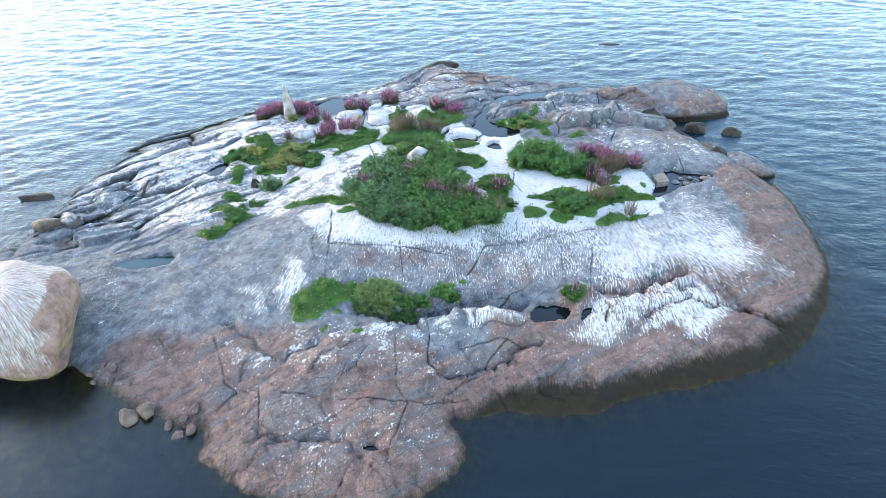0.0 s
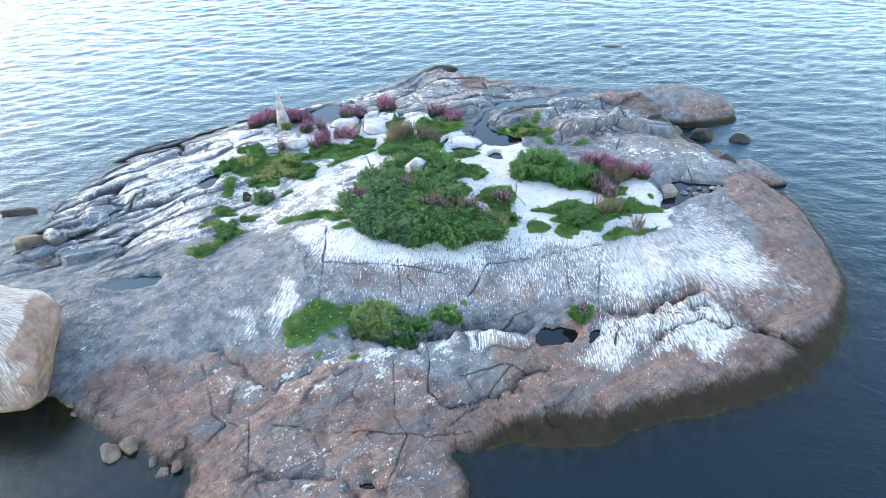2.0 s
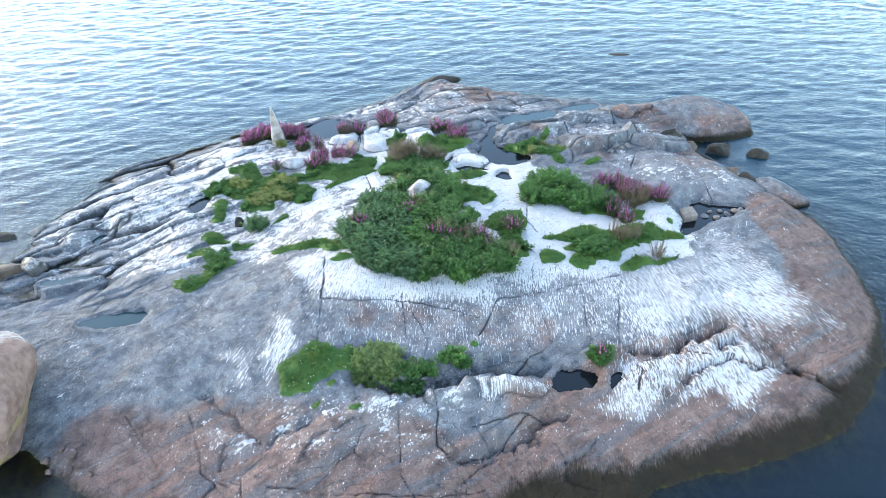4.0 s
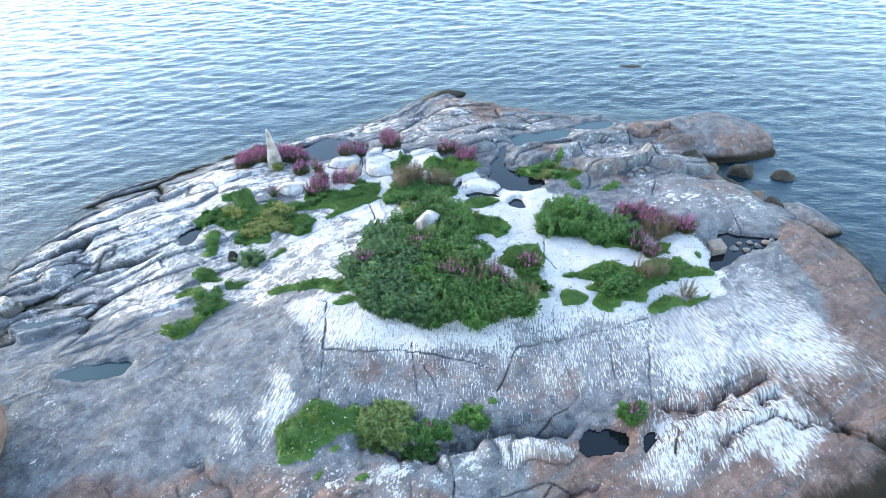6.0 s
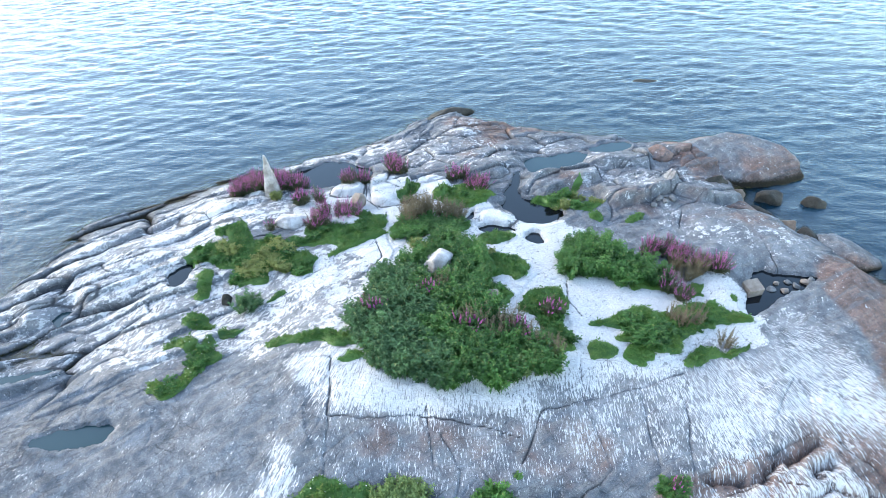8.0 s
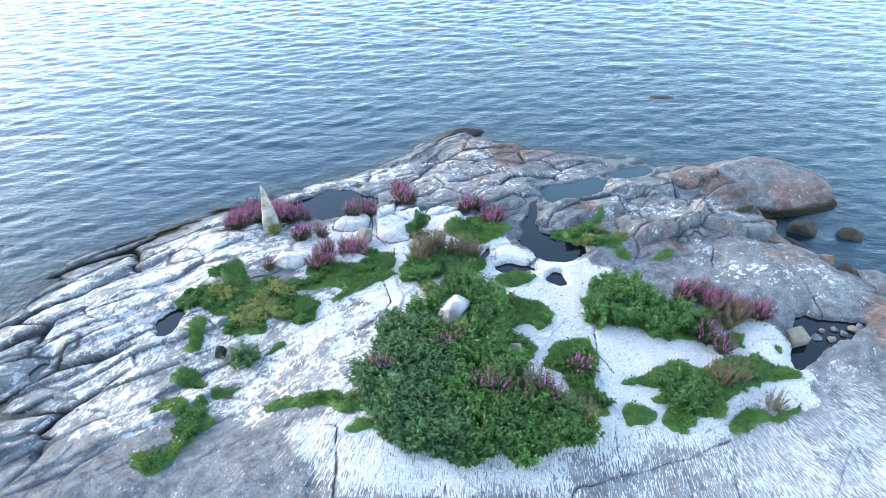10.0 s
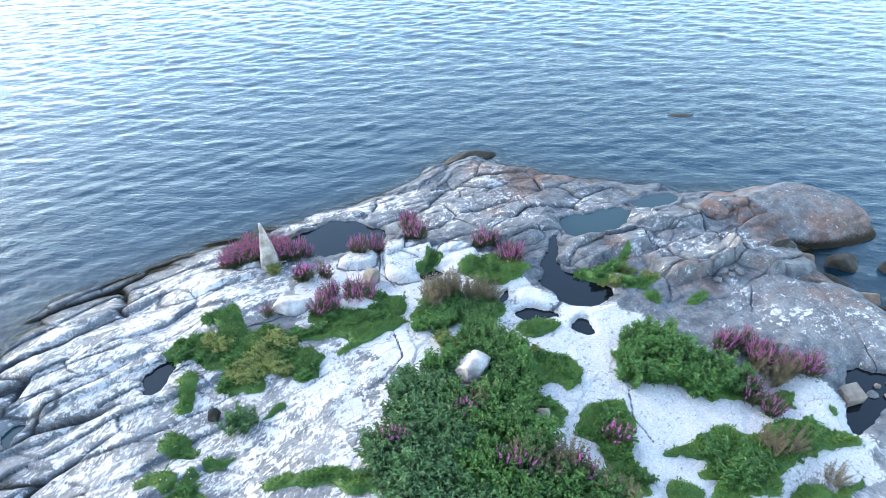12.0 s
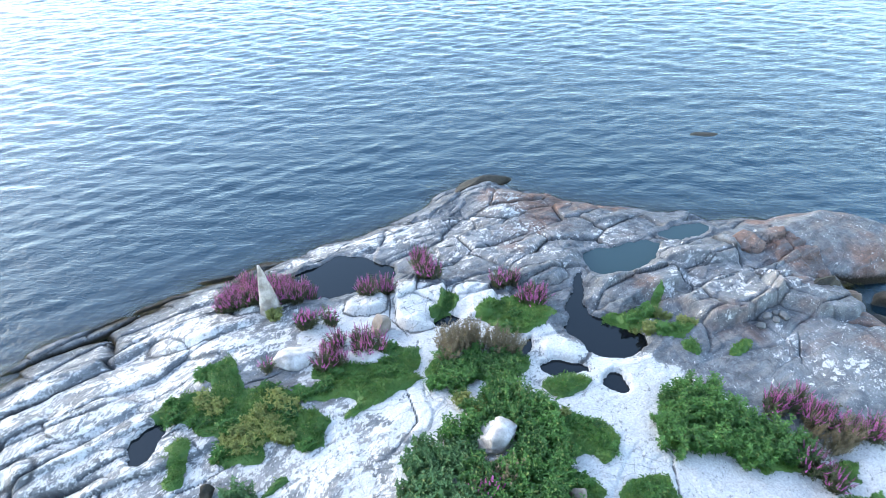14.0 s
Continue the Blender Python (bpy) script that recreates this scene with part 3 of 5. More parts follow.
def blocks(x, y, seed):
    """Jointed blocks: the gap to the nearest joint, and a number for each block."""
    ix, iy = np.floor(x), np.floor(y)
    f1 = np.full(x.shape, 9.0)
    f2 = np.full(x.shape, 9.0)
    key = np.zeros(x.shape)
    for dx in (-1, 0, 1):
        for dy in (-1, 0, 1):
            cx, cy = ix + dx, iy + dy
            d = np.hypot(cx + 0.15 + 0.7 * lattice(cx, cy, seed) - x, cy + 0.15 + 0.7 * lattice(cx, cy, seed + 7) - y)
            nearer = d < f1
            f2 = np.where(nearer, f1, np.minimum(f2, d))
            key = np.where(nearer, lattice(cx, cy, seed + 3), key)
            f1 = np.where(nearer, d, f1)
    return f2 - f1, key


def smooth(v, low, high):
    s = np.clip((v - low) / (high - low), 0, 1)
    return s * s * (3 - 2 * s)


def line_gap(x, y, line):
    gap = np.full(np.shape(x), 99.0)
    for (ax, ay), (bx, by) in zip(line, line[1:]):
        ex, ey = bx - ax, by - ay
        s = np.clip(((x - ax) * ex + (y - ay) * ey) / (ex * ex + ey * ey), 0, 1)
        gap = np.minimum(gap, np.hypot(x - ax - s * ex, y - ay - s * ey))
    return gap


def inside(x, y, ring):
    """How far inside a closed outline a place lies (outside: minus)."""
    x, y = np.asarray(x, float), np.asarray(y, float)
    hit = np.zeros(x.shape, bool)
    for (ax, ay), (bx, by) in zip(ring, ring[1:] + ring[:1]):
        cross = (ay > y) != (by > y)
        hit ^= cross & (x < ax + (y - ay) * (bx - ax) / (by - ay if by != ay else 1e-9))
    gap = line_gap(x, y, ring + ring[:1])
    return np.where(hit, gap, -gap)


def rounded(ring):
    """The outline with its corners cut."""
    for _ in range(1):
        ring = [(a[0] * s + b[0] * (1 - s), a[1] * s + b[1] * (1 - s)) for a, b in zip(ring, ring[1:] + ring[:1]) for s in (0.75, 0.25)]
    return ring


def near(x, y, line, reach):
    """Which places lie within reach of a line's bounding box."""
    xs, ys = [p[0] for p in line], [p[1] for p in line]
    return (x > min(xs) - reach) & (x < max(xs) + reach) & (y > min(ys) - reach) & (y < max(ys) + reach)


def land(x, y):
    """The rock's height at each place, how far inside the shore it is, and where joints gape."""
    d = inside(x + 0.13 * ripple(x * 1.1, y * 1.1, 50) + 0.02 * ripple(x * 5, y * 5, 51), y + 0.13 * ripple(x * 1.1, y * 1.1, 52) + 0.02 * ripple(x * 5, y * 5, 53), SHORE)
    length = np.where(x < 0, 2.0 + 1.6 * np.clip((-x - 4) / 5, 0, 1), 2.0)
    z = 1.35 * (1 - np.exp(-np.maximum(d, 0) / length)) + np.maximum(np.minimum(d, 0) * 0.55, -2.4)
    # a shallow cove under the boulder
    z = np.where(d < 0, np.maximum(z, -0.22 - 0.2 * np.hypot(x + 9.0, y - 9.4)), z)
    core = np.clip(d / 1.5, 0, 1)
    for cx, cy, rise in SWELLS:
        z = z + rise * core * np.exp(-((x - cx) ** 2 + (y - cy) ** 2) / 5.445)
    z = z + 0.07 * rough(x * 0.75, y * 0.75, 2, 3) * core + 0.016 * rough(x * 2.6, y * 2.6, 3, 9)
    u, v = x * math.cos(STRIKE) + y * math.sin(STRIKE), -x * math.sin(STRIKE) + y * math.cos(STRIKE)
    # tilted slabs of layered rock to the west, each with a steep front and a long back
    west = smooth(-x - 0.25 * (y - 14), 3.6, 6.0) * smooth(y + 0.6 * ripple(x * 0.5, y * 0.5, 29), 14.6, 17.4) * smooth(d, -1.2, 0.2)
    bed = v / 0.78 + 0.7 * ripple(u * 0.25, v * 0.4, 31) + 0.2 * ripple(u * 0.8, v * 1.0, 32) + 0.05 * ripple(u * 3, v * 3, 28)
    row = np.floor(bed)
    f = bed - row
    cross = u / 1.7 + 7 * lattice(row, 0 * row, 12) + 0.2 * ripple(u * 1.1, v * 1.3, 30) + 0.45 * f
    col = np.floor(cross)
    e = np.minimum(cross - col, 1 - cross + col)
    key = lattice(row, col, 13)
    lip = np.exp(-((f * 0.78 / 0.05) ** 2)) * smooth(lattice(row, col, 15), -0.3, 0.5)
    cut = np.exp(-((e * 1.7 / 0.035) ** 2)) * smooth(lattice(row, col, 16), -0.2, 0.6)
    z = z + west * ((0.03 + 0.15 * lattice(row, col, 14)) * (0.55 - f) * smooth(f, 0.0, 0.09) + 0.10 * (key - 0.5) - 0.07 * lip - 0.06 * cut)
    crack = 0.85 * west * np.maximum(lip, 0.8 * cut) * smooth(ripple(u * 0.7, v * 1.2, 35), -0.9, 0.0)
    # great blocks with black gaps along the west shore
    gap, key = blocks(u / 3.2 + 0.12 * ripple(u * 0.6, v * 0.9, 56), v / 0.95 + 0.15 * ripple(u * 0.3, v * 0.5, 58), 59)
    rim = west * smooth(-x - 0.2 * (y - 17), 7.6, 9.2)
    z = z + rim * (0.22 * (key - 0.4) - 0.26 * np.exp(-np.abs(gap / 0.05)))
    crack = np.maximum(crack, 0.9 * rim * np.exp(-((gap / 0.07) ** 2)))
    # blocks between joints elsewhere: gentle to the middle, broken at the front and far end
    front = smooth(-y - 0.25 * np.abs(x + 1.0), -12.6, -11.4) * smooth(x, -6.5, -4.5)
    far = smooth(y + 0.25 * x, 22.0, 24.0) * (1 - west) * (1 - np.exp(-(((x - 8.3) / 2.4) ** 4) - ((y - 21.4) / 1.7) ** 4))
    gap, key = blocks(u / 2.3 + 0.3 * ripple(x, y, 33), v / 1.5 + 0.3 * ripple(x, y, 34), 23)
    shelf = np.exp(-(((x - 5.4) / 2.0) ** 2) - ((y - 13.4 - 0.3 * (x - 5.4)) / 0.6) ** 2)
    broken = np.maximum.reduce([0.85 * front, 0.9 * far, 0.8 * shelf]) * smooth(d, -0.6, 0.3)
    z = z + broken * (0.13 * (key - 0.5))
    # bossed blocks at the far end
    gap, key = blocks(u / 2.1 + 0.12 * ripple(x * 0.9, y * 0.9, 54), v / 0.95 + 0.14 * ripple(x * 0.7, y * 0.7, 55), 57)
    z = z + far * core * (0.02 * smooth(gap, 0.0, 0.3) - 0.14 * np.exp(-np.abs(gap / 0.035)) + 0.24 * (key - 0.5))
    crack = np.maximum(crack, 0.8 * far * core * np.exp(-((gap / 0.035) ** 2)) * smooth(ripple(x * 0.8, y * 0.8, 37), -0.6, 0.2))
    # small angular steps where the rock is shattered
    for size, rise, seed in ((0.85, 0.15, 45), (0.38, 0.06, 46), (0.17, 0.015, 49)):
        gap, key = blocks(u / (1.5 * size) + 0.2 * ripple(x * 1.5, y * 1.5, seed), v / size + 0.2 * ripple(x * 1.5, y * 1.5, seed + 5), seed)
        shown = np.maximum(broken * smooth(ripple(x * 0.8, y * 0.8, seed + 2), -0.5, 0.2), 0.12 * west)
        z = z + shown * (rise * (key - 0.5) - 0.3 * rise * np.exp(-((gap / 0.04) ** 2)))
        crack = np.maximum(crack, 0.75 * shown * np.exp(-((gap * size / 0.02) ** 2)) * smooth(ripple(x * 1.3, y * 1.3, seed + 8), -0.3, 0.4) * (size > 0.3))
    # hairline joints that come and go over all the rock
    for k, (along_it, across, turn) in enumerate(((2.6, 1.2, 0.25), (1.3, 2.8, -0.3))):
        a, b = u * math.cos(turn) + v * math.sin(turn), v * math.cos(turn) - u * math.sin(turn)
        gap, key = blocks(a / along_it + 0.14 * ripple(x * 0.9, y * 0.9, 36 + k), b / across + 0.14 * ripple(x * 0.9, y * 0.9, 38 + k), 41 + k)
        shown = smooth(ripple(x * 0.6 + 5 * k, y * 0.6, 43 + k), -0.1, 0.3)
        z = z - shown * core * (0.025 * np.exp(-((gap / 0.012) ** 2)) - 0.03 * (key - 0.5))
    # ledges: a sharp drop at the line, easing out below it
    for line, depth, width in LEDGES:
        m = near(x, y, line, 1.2)
        a, b = x[m], y[m]
        gap = line_gap(a + 0.13 * rough(a * 2.2, b * 2.2, 3, 60, 0.6), b + 0.13 * rough(a * 2.2, b * 2.2, 3, 61, 0.6), line)
        z[m] -= depth * (0.4 * np.exp(-((gap / width) ** 2)) + 0.75 * np.exp(-gap / (0.45 * width)))
        crack[m] = np.maximum(crack[m], 0.6 * np.exp(-((gap / 0.028) ** 2)))
    for line, rise, width in RIDGES:
        m = near(x, y, line, 1.2)
        a, b = x[m], y[m]
        gap = line_gap(a + 0.1 * rough(a * 2, b * 2, 2, 66), b + 0.1 * rough(a * 2, b * 2, 2, 67), line)
        z[m] += rise * np.exp(-((gap / width) ** 2))
    for cx, cy, long, wide, turn, rise in BOSSES:
        m = near(x, y, [(cx, cy)], 1.3 * max(long, wide))
        a, b = x[m] + 0.09 * rough(x[m] * 1.6, y[m] * 1.6, 3, 75), y[m] + 0.09 * rough(x[m] * 1.6, y[m] * 1.6, 3, 76)
        p, q = (a - cx) * math.cos(radians(turn)) + (b - cy) * math.sin(radians(turn)), (b - cy) * math.cos(radians(turn)) - (a - cx) * math.sin(radians(turn))
        r = (np.abs(p / long) ** 3 + np.abs(q / wide) ** 3) ** (1 / 3)
        side = 0.12 / wide
        z[m] += rise * (1 - smooth(r, 1 - 1.5 * side, 1)) * (1 - 0.25 * (q / wide))
        crack[m] = np.maximum(crack[m], 0.75 * np.exp(-(((r - 1.0) * wide / 0.035) ** 2)) * smooth(ripple(a * 1.2, b * 1.2, 77), -0.8, 0.1))
    for line in JOINTS:
        m = near(x, y, line, 0.4)
        a, b = x[m], y[m]
        gap = line_gap(a + 0.03 * rough(a * 2.4, b * 2.4, 3, 62), b + 0.03 * rough(a * 2.4, b * 2.4, 3, 63), line)
        wide = 0.006 + 0.010 * ripple(a * 2.2, b * 2.2, 68)
        z[m] -= 0.035 * np.exp(-((gap / 0.02) ** 2))
        crack[m] = np.maximum(crack[m], np.clip(0.75 + 0.5 * ripple(a * 1.1, b * 1.1, 69), 0.25, 1) * np.exp(-((gap / (wide + 0.016)) ** 2)))
    for level, ring in POOLS:
        m = near(x, y, ring, 1.1)
        a, b, c = x[m], y[m], z[m]
        g = inside(a + 0.09 * rough(a * 1.7, b * 1.7, 4, 64, 0.55), b + 0.09 * rough(a * 1.7, b * 1.7, 4, 65, 0.55), rounded(ring))
        rim = level + 0.015 + 0.25 * np.maximum(-g, 0)
        c = np.where(g > -0.24, c + (np.maximum(c, rim) - c) * smooth(g, -0.24, -0.14), c)
        c = c + smooth(g, -0.9, -0.05) * (np.minimum(c, level + 0.10 + 0.45 * np.maximum(-g, 0)) - c)
        z[m] = np.where(g > 0, np.minimum(c, level - 0.02 - 0.35 * np.minimum(g, 0.4)), c)
    # worn facets: short steps where the layers end
    step = 0.35 * (v + 0.35 * rough(u * 0.8, v * 1.6, 3, 72))
    worn = np.abs((step / 0.16) % 1.0 - 0.5)
    return z + 0.035 * (worn - 0.25) * smooth(ripple(x * 0.5, y * 0.5, 74), -0.4, 0.3) * core * (1 - west) + 0.008 * rough(x * 9, y * 9, 2, 70), d, np.clip(crack, 0, 1)


def sheet(xs, ys, z):
    """A grid of quads over xs and ys with heights z[y, x]."""
    nx, ny = len(xs), len(ys)
    X, Y = np.meshgrid(xs, ys)
    me = bpy.data.meshes.new("sheet")
    i = np.arange((ny - 1) * (nx - 1))
    a = (i // (nx - 1)) * nx + i % (nx - 1)
    quads = np.stack([a, a + 1, a + nx + 1, a + nx], -1)
    me.vertices.add(nx * ny)
    me.vertices.foreach_set("co", np.stack([X, Y, z], -1).astype(np.float32).ravel())
    me.loops.add(quads.size)
    me.loops.foreach_set("vertex_index", quads.astype(np.int32).ravel())
    me.polygons.add(len(quads))
    me.polygons.foreach_set("loop_start", np.arange(0, quads.size, 4, dtype=np.int32))
    me.polygons.foreach_set("use_smooth", np.ones(len(quads), bool))
    me.update()
    return me


def set_value(me, name, values):
    me.attributes.new(name, "FLOAT", "POINT").data.foreach_set("value", np.asarray(values, np.float32).ravel())


def set_vector(me, name, values):
    me.attributes.new(name, "FLOAT_VECTOR", "POINT").data.foreach_set("vector", np.asarray(values, np.float32).ravel())


CELL = 0.034
GX, GY = np.arange(-15.6, 14.6, CELL), np.arange(5.2, 33.4, CELL)
LX, LY = np.meshgrid(GX, GY)
LAND, SHORE_GAP, CRACK = land(LX, LY)


def ground(x, y):
    """Height of the rock at one place."""
    i, j = (y - GY[0]) / CELL, (x - GX[0]) / CELL
    i0, j0 = min(max(int(i), 0), len(GY) - 2), min(max(int(j), 0), len(GX) - 2)
    a, b = i - i0, j - j0
    return float((LAND[i0, j0] * (1 - b) + LAND[i0, j0 + 1] * b) * (1 - a) + (LAND[i0 + 1, j0] * (1 - b) + LAND[i0 + 1, j0 + 1] * b) * a)


def round_zone(cx, cy, rx, ry, soft=1.0):
    """A soft-edged oval, 1 in its middle."""
    return smooth(1.0 - np.hypot((LX - cx) / rx, (LY - cy) / ry), 0.0, 0.6 * soft)


def zone(ring, soft):
    """1 inside an outline, 0 outside, with a ragged soft edge."""
    out = np.zeros(LX.shape)
    m = near(LX, LY, ring, soft + 0.6)
    a, b = LX[m], LY[m]
    out[m] = smooth(inside(a + 0.3 * rough(a * 0.9, b * 0.9, 3, 82), b + 0.3 * rough(a * 0.9, b * 0.9, 3, 83), ring), -soft, soft)
    return out


islet_mesh = sheet(GX, GY, LAND)
wob = 0.8 * ripple(LX * 0.7, LY * 0.7, 80)
# how thickly the bird lime lies: caked on the tops, running down the faces
CAKED = [
    (0.86, 0.4, [(-2.6, 19.6), (-2.9, 16.6), (-3.0, 15.8), (2.5, 15.7), (4.6, 16.1), (6.6, 16.9), (7.4, 17.6), (7.2, 19.0), (5.2, 19.6), (3.5, 21.4), (1.6, 21.9), (0.9, 22.6), (-0.4, 24.2), (-3.2, 24.6), (-4.8, 23.6), (-5.2, 22.2), (-5.0, 20.9), (-3.6, 20.3)]),
    (0.53, 0.4, [(-5.0, 18.2), (-4.2, 16.5), (-3.0, 15.8), (-2.4, 16.6), (-2.4, 20.4), (-5.0, 20.5)]),
    (0.52, 0.6, [(-7.2, 17.2), (-5.2, 16.3), (-4.2, 16.4), (-4.6, 18.5), (-5.0, 20.2), (-7.2, 20.2)]),
    (0.54, 0.6, [(-5.2, 17.3), (-8.0, 16.3), (-11.5, 16.6), (-12.9, 18.0), (-12.5, 20.5), (-11.5, 22.4), (-8.6, 24.8), (-6.3, 25.2), (-4.8, 22.6), (-6.5, 20.0)]),
    (0.40, 0.5, [(-3.0, 25.2), (2.0, 24.8), (2.2, 27.0), (0.4, 30.4), (-2.6, 28.4), (-6.3, 26.7)]),
    (0.60, 0.3, [(-6.6, 25.9), (-6.2, 25.5), (-5.0, 26.4), (-2.6, 27.3), (-2.4, 28.6), (-5.6, 27.2)]),
    (0.35, 0.6, [(5.5, 21.5), (6.5, 20.2), (9.6, 19.7), (11.0, 20.6), (10.0, 22.6), (8.2, 23.6), (6.0, 22.8)]),
    (0.34, 0.5, [(2.3, 23.4), (4.4, 23.2), (6.6, 23.2), (8.8, 24.2), (6.0, 26.6), (3.0, 28.2), (2.3, 26.6)]),
    (0.32, 0.5, [(-4.0, 12.0), (0.3, 12.0), (0.2, 10.4), (-3.6, 10.2)]),
    (0.48, 0.3, [(-1.6, 12.2), (0.3, 12.5), (0.4, 11.8), (-1.4, 11.6)]),
    (0.46, 0.3, [(-2.8, 12.1), (-1.2, 12.0), (-1.2, 11.2), (-2.9, 11.3)]),
    (0.44, 0.3, [(-5.2, 11.5), (-4.0, 11.6), (-4.0, 11.0), (-4.9, 10.8)]),
    (0.24, 0.5, [(-4.2, 9.8), (0.2, 9.8), (0.2, 8.2), (-4.0, 8.0)]),
]
RUNNING = [
    (0.76, 0.5, [(-4.3, 16.2), (-4.0, 15.2), (-3.0, 14.5), (-1.3, 14.5), (0.6, 14.55), (0.86, 14.15), (1.3, 14.8), (2.2, 15.1), (4.6, 15.9), (4.6, 16.6), (-3.0, 16.4)]),
    (0.62, 1.0, [(4.0, 16.1), (6.5, 16.9), (8.2, 17.9), (9.0, 16.2), (9.5, 15.2), (9.6, 14.4), (8.4, 13.9), (7.4, 14.3), (6.24, 14.1), (5.1, 13.5), (4.0, 13.4)]),
    (0.42, 0.4, [(1.2, 14.3), (2.2, 15.3), (4.4, 15.8), (4.1, 13.4), (1.9, 13.4)]),
    (0.62, 0.3, [(3.9, 13.3), (5.0, 13.1), (6.3, 13.7), (6.9, 13.9), (6.5, 13.0), (5.3, 12.3), (4.3, 11.7), (3.2, 11.7), (3.8, 12.4)]),
    (0.62, 0.3, [(6.9, 14.0), (7.5, 13.7), (8.2, 13.2), (7.5, 12.4), (6.6, 11.75), (6.3, 12.3), (5.5, 12.1), (6.1, 12.9)]),
    (0.25, 0.4, [(-4.2, 15.4), (1.0, 14.5), (1.6, 13.0), (-3.2, 13.0)]),
    (0.56, 0.22, [(-4.5, 13.9), (-3.95, 13.6), (-3.95, 12.7), (-4.4, 12.1), (-4.5, 12.8)]),
    (0.46, 0.22, [(-5.3, 13.2), (-4.8, 13.1), (-4.8, 12.1), (-5.1, 12.1)]),
    (0.55, 0.2, [(0.5, 12.6), (2.3, 12.5), (2.2, 12.0), (0.6, 12.0)]),
]
caked = np.maximum.reduce([level * zone(ring, soft) for level, soft, ring in CAKED])
running = np.maximum.reduce([level * zone(ring, soft) for level, soft, ring in RUNNING])
lime = np.maximum.reduce([caked, running, 0.16 * smooth(SHORE_GAP, 0.3, 1.2)])
# white thinned in the gaps as well, which adds to their painted shade
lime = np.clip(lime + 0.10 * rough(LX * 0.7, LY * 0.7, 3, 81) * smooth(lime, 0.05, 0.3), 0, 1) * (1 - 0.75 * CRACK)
# gaps, slab fronts and ledge lines where the bedrock has shade painted in
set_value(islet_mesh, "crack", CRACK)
set_value(islet_mesh, "slope", smooth(running - caked, -0.1, 0.15) * smooth(-LY, -18.2, -17.0))
pink = np.maximum.reduce([
    smooth(-LY - 0.10 * LX, -12.4, -10.2) * smooth(LX, -9.5, -7.5), smooth(LX + 0.5 * wob, 8.4, 10.6) * smooth(-LY, -21.5, -19.5),
    0.6 * smooth(LX, 6.6, 8.6) * smooth(LY, 24.3, 25.6), 0.9 * smooth(-LY + 0.42 * (LX - 2.0) + 0.4 * wob, -13.4, -12.2) * smooth(LX, 0.5, 2.0), 0.8 * round_zone(2.0, 29.4, 4.2, 1.4), 0.42 * round_zone(5.6, 24.6, 5.0, 3.6), 0.42 * round_zone(1.5, 27.5, 5.0, 3.6), 0.42 * round_zone(8.4, 21.4, 3.6, 2.6), 0.48 * round_zone(0.5, 13.9, 4.6, 1.6), 0.3 * round_zone(-4.6, 13.6, 1.6, 1.8)])
set_value(islet_mesh, "splash", 0.04 + 0.30 * np.maximum(smooth(-LY, -16.0, -13.0) * smooth(LX, 0.2, 2.2), np.maximum(0.3 * smooth(LX, 8.0, 10.0), 0.35 * smooth(-LX, 4.5, 6.5) * smooth(LY, 21.5, 23.5))))
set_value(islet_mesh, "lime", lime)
set_value(islet_mesh, "pink", np.clip(pink, 0, 1))
down_x = np.clip(LX, -1.5, 4.0)
set_vector(islet_mesh, "flow", np.stack([down_x + 6.0 * np.arctan2(LX - down_x, np.maximum(20.5 - LY, 0.3)), 0.15 * np.hypot(LX - down_x, LY - 20.5), 0 * LX], -1))
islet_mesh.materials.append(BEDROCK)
islet = tagged(new("ground", islet_mesh), "low granite islet, grey and pink, streaked white with bird lime", "bedrock", kind="structure")

# ---- the sea ----


def spread(start, stop, step, reach):
    core = list(np.arange(start, stop, step))
    low, high, s = [], [], step
    while (low[-1] if low else start) > start - reach:
        s *= 1.35
        low.append((low[-1] if low else start) - s)
        high.append((high[-1] if high else core[-1]) + s)
    return np.array(low[::-1] + core + high)


SX, SY = spread(-46, 46, 0.18, 3000), spread(4, 74, 0.135, 3000)
WX, WY = np.meshgrid(SX, SY)
swell = np.zeros(WX.shape)
rng = np.random.default_rng(5)
for k in range(46):
    size = 0.36 * 1.047 ** k
    turn = radians(-6) + rng.normal(0, 0.52)
    amp = 0.0074 * size / (1 + (size / 1.0) ** 2)
    ph = rng.uniform(0, 6.28)
    gust = 0.7 + 0.5 * ripple(WX * 0.09 + k, WY * 0.13 - k, 90 + k)
    swell += gust * amp * np.sin(2 * math.pi / size * (WX * math.sin(turn) + WY * math.cos(turn)) + ph)
calm = smooth(np.hypot(WX, WY - 30), 62, 46)
gi = np.clip(np.round((WY - GY[0]) / CELL).astype(int), 0, len(GY) - 1)
gj = np.clip(np.round((WX - GX[0]) / CELL).astype(int), 0, len(GX) - 1)
depth = np.where((WX > GX[0]) & (WX < GX[-1]) & (WY > GY[0]) & (WY < GY[-1]), np.maximum(-LAND[gi, gj], 0), 9.0)
lee = 0.3 + 0.7 * smooth(WY + 0.25 * np.abs(WX), 11.0, 22.0)
sea_mesh = sheet(SX, SY, swell * calm * lee * (0.35 + 0.65 * smooth(depth, 0.0, 1.2)))
set_value(sea_mesh, "ruffle", 0.35 + 0.65 * lee)
set_value(sea_mesh, "murk", 1 - np.exp(-depth / (0.26 + 1.0 * np.exp(-((WX + 9.0) ** 2 + (WY - 9.6) ** 2) / 5.0))))
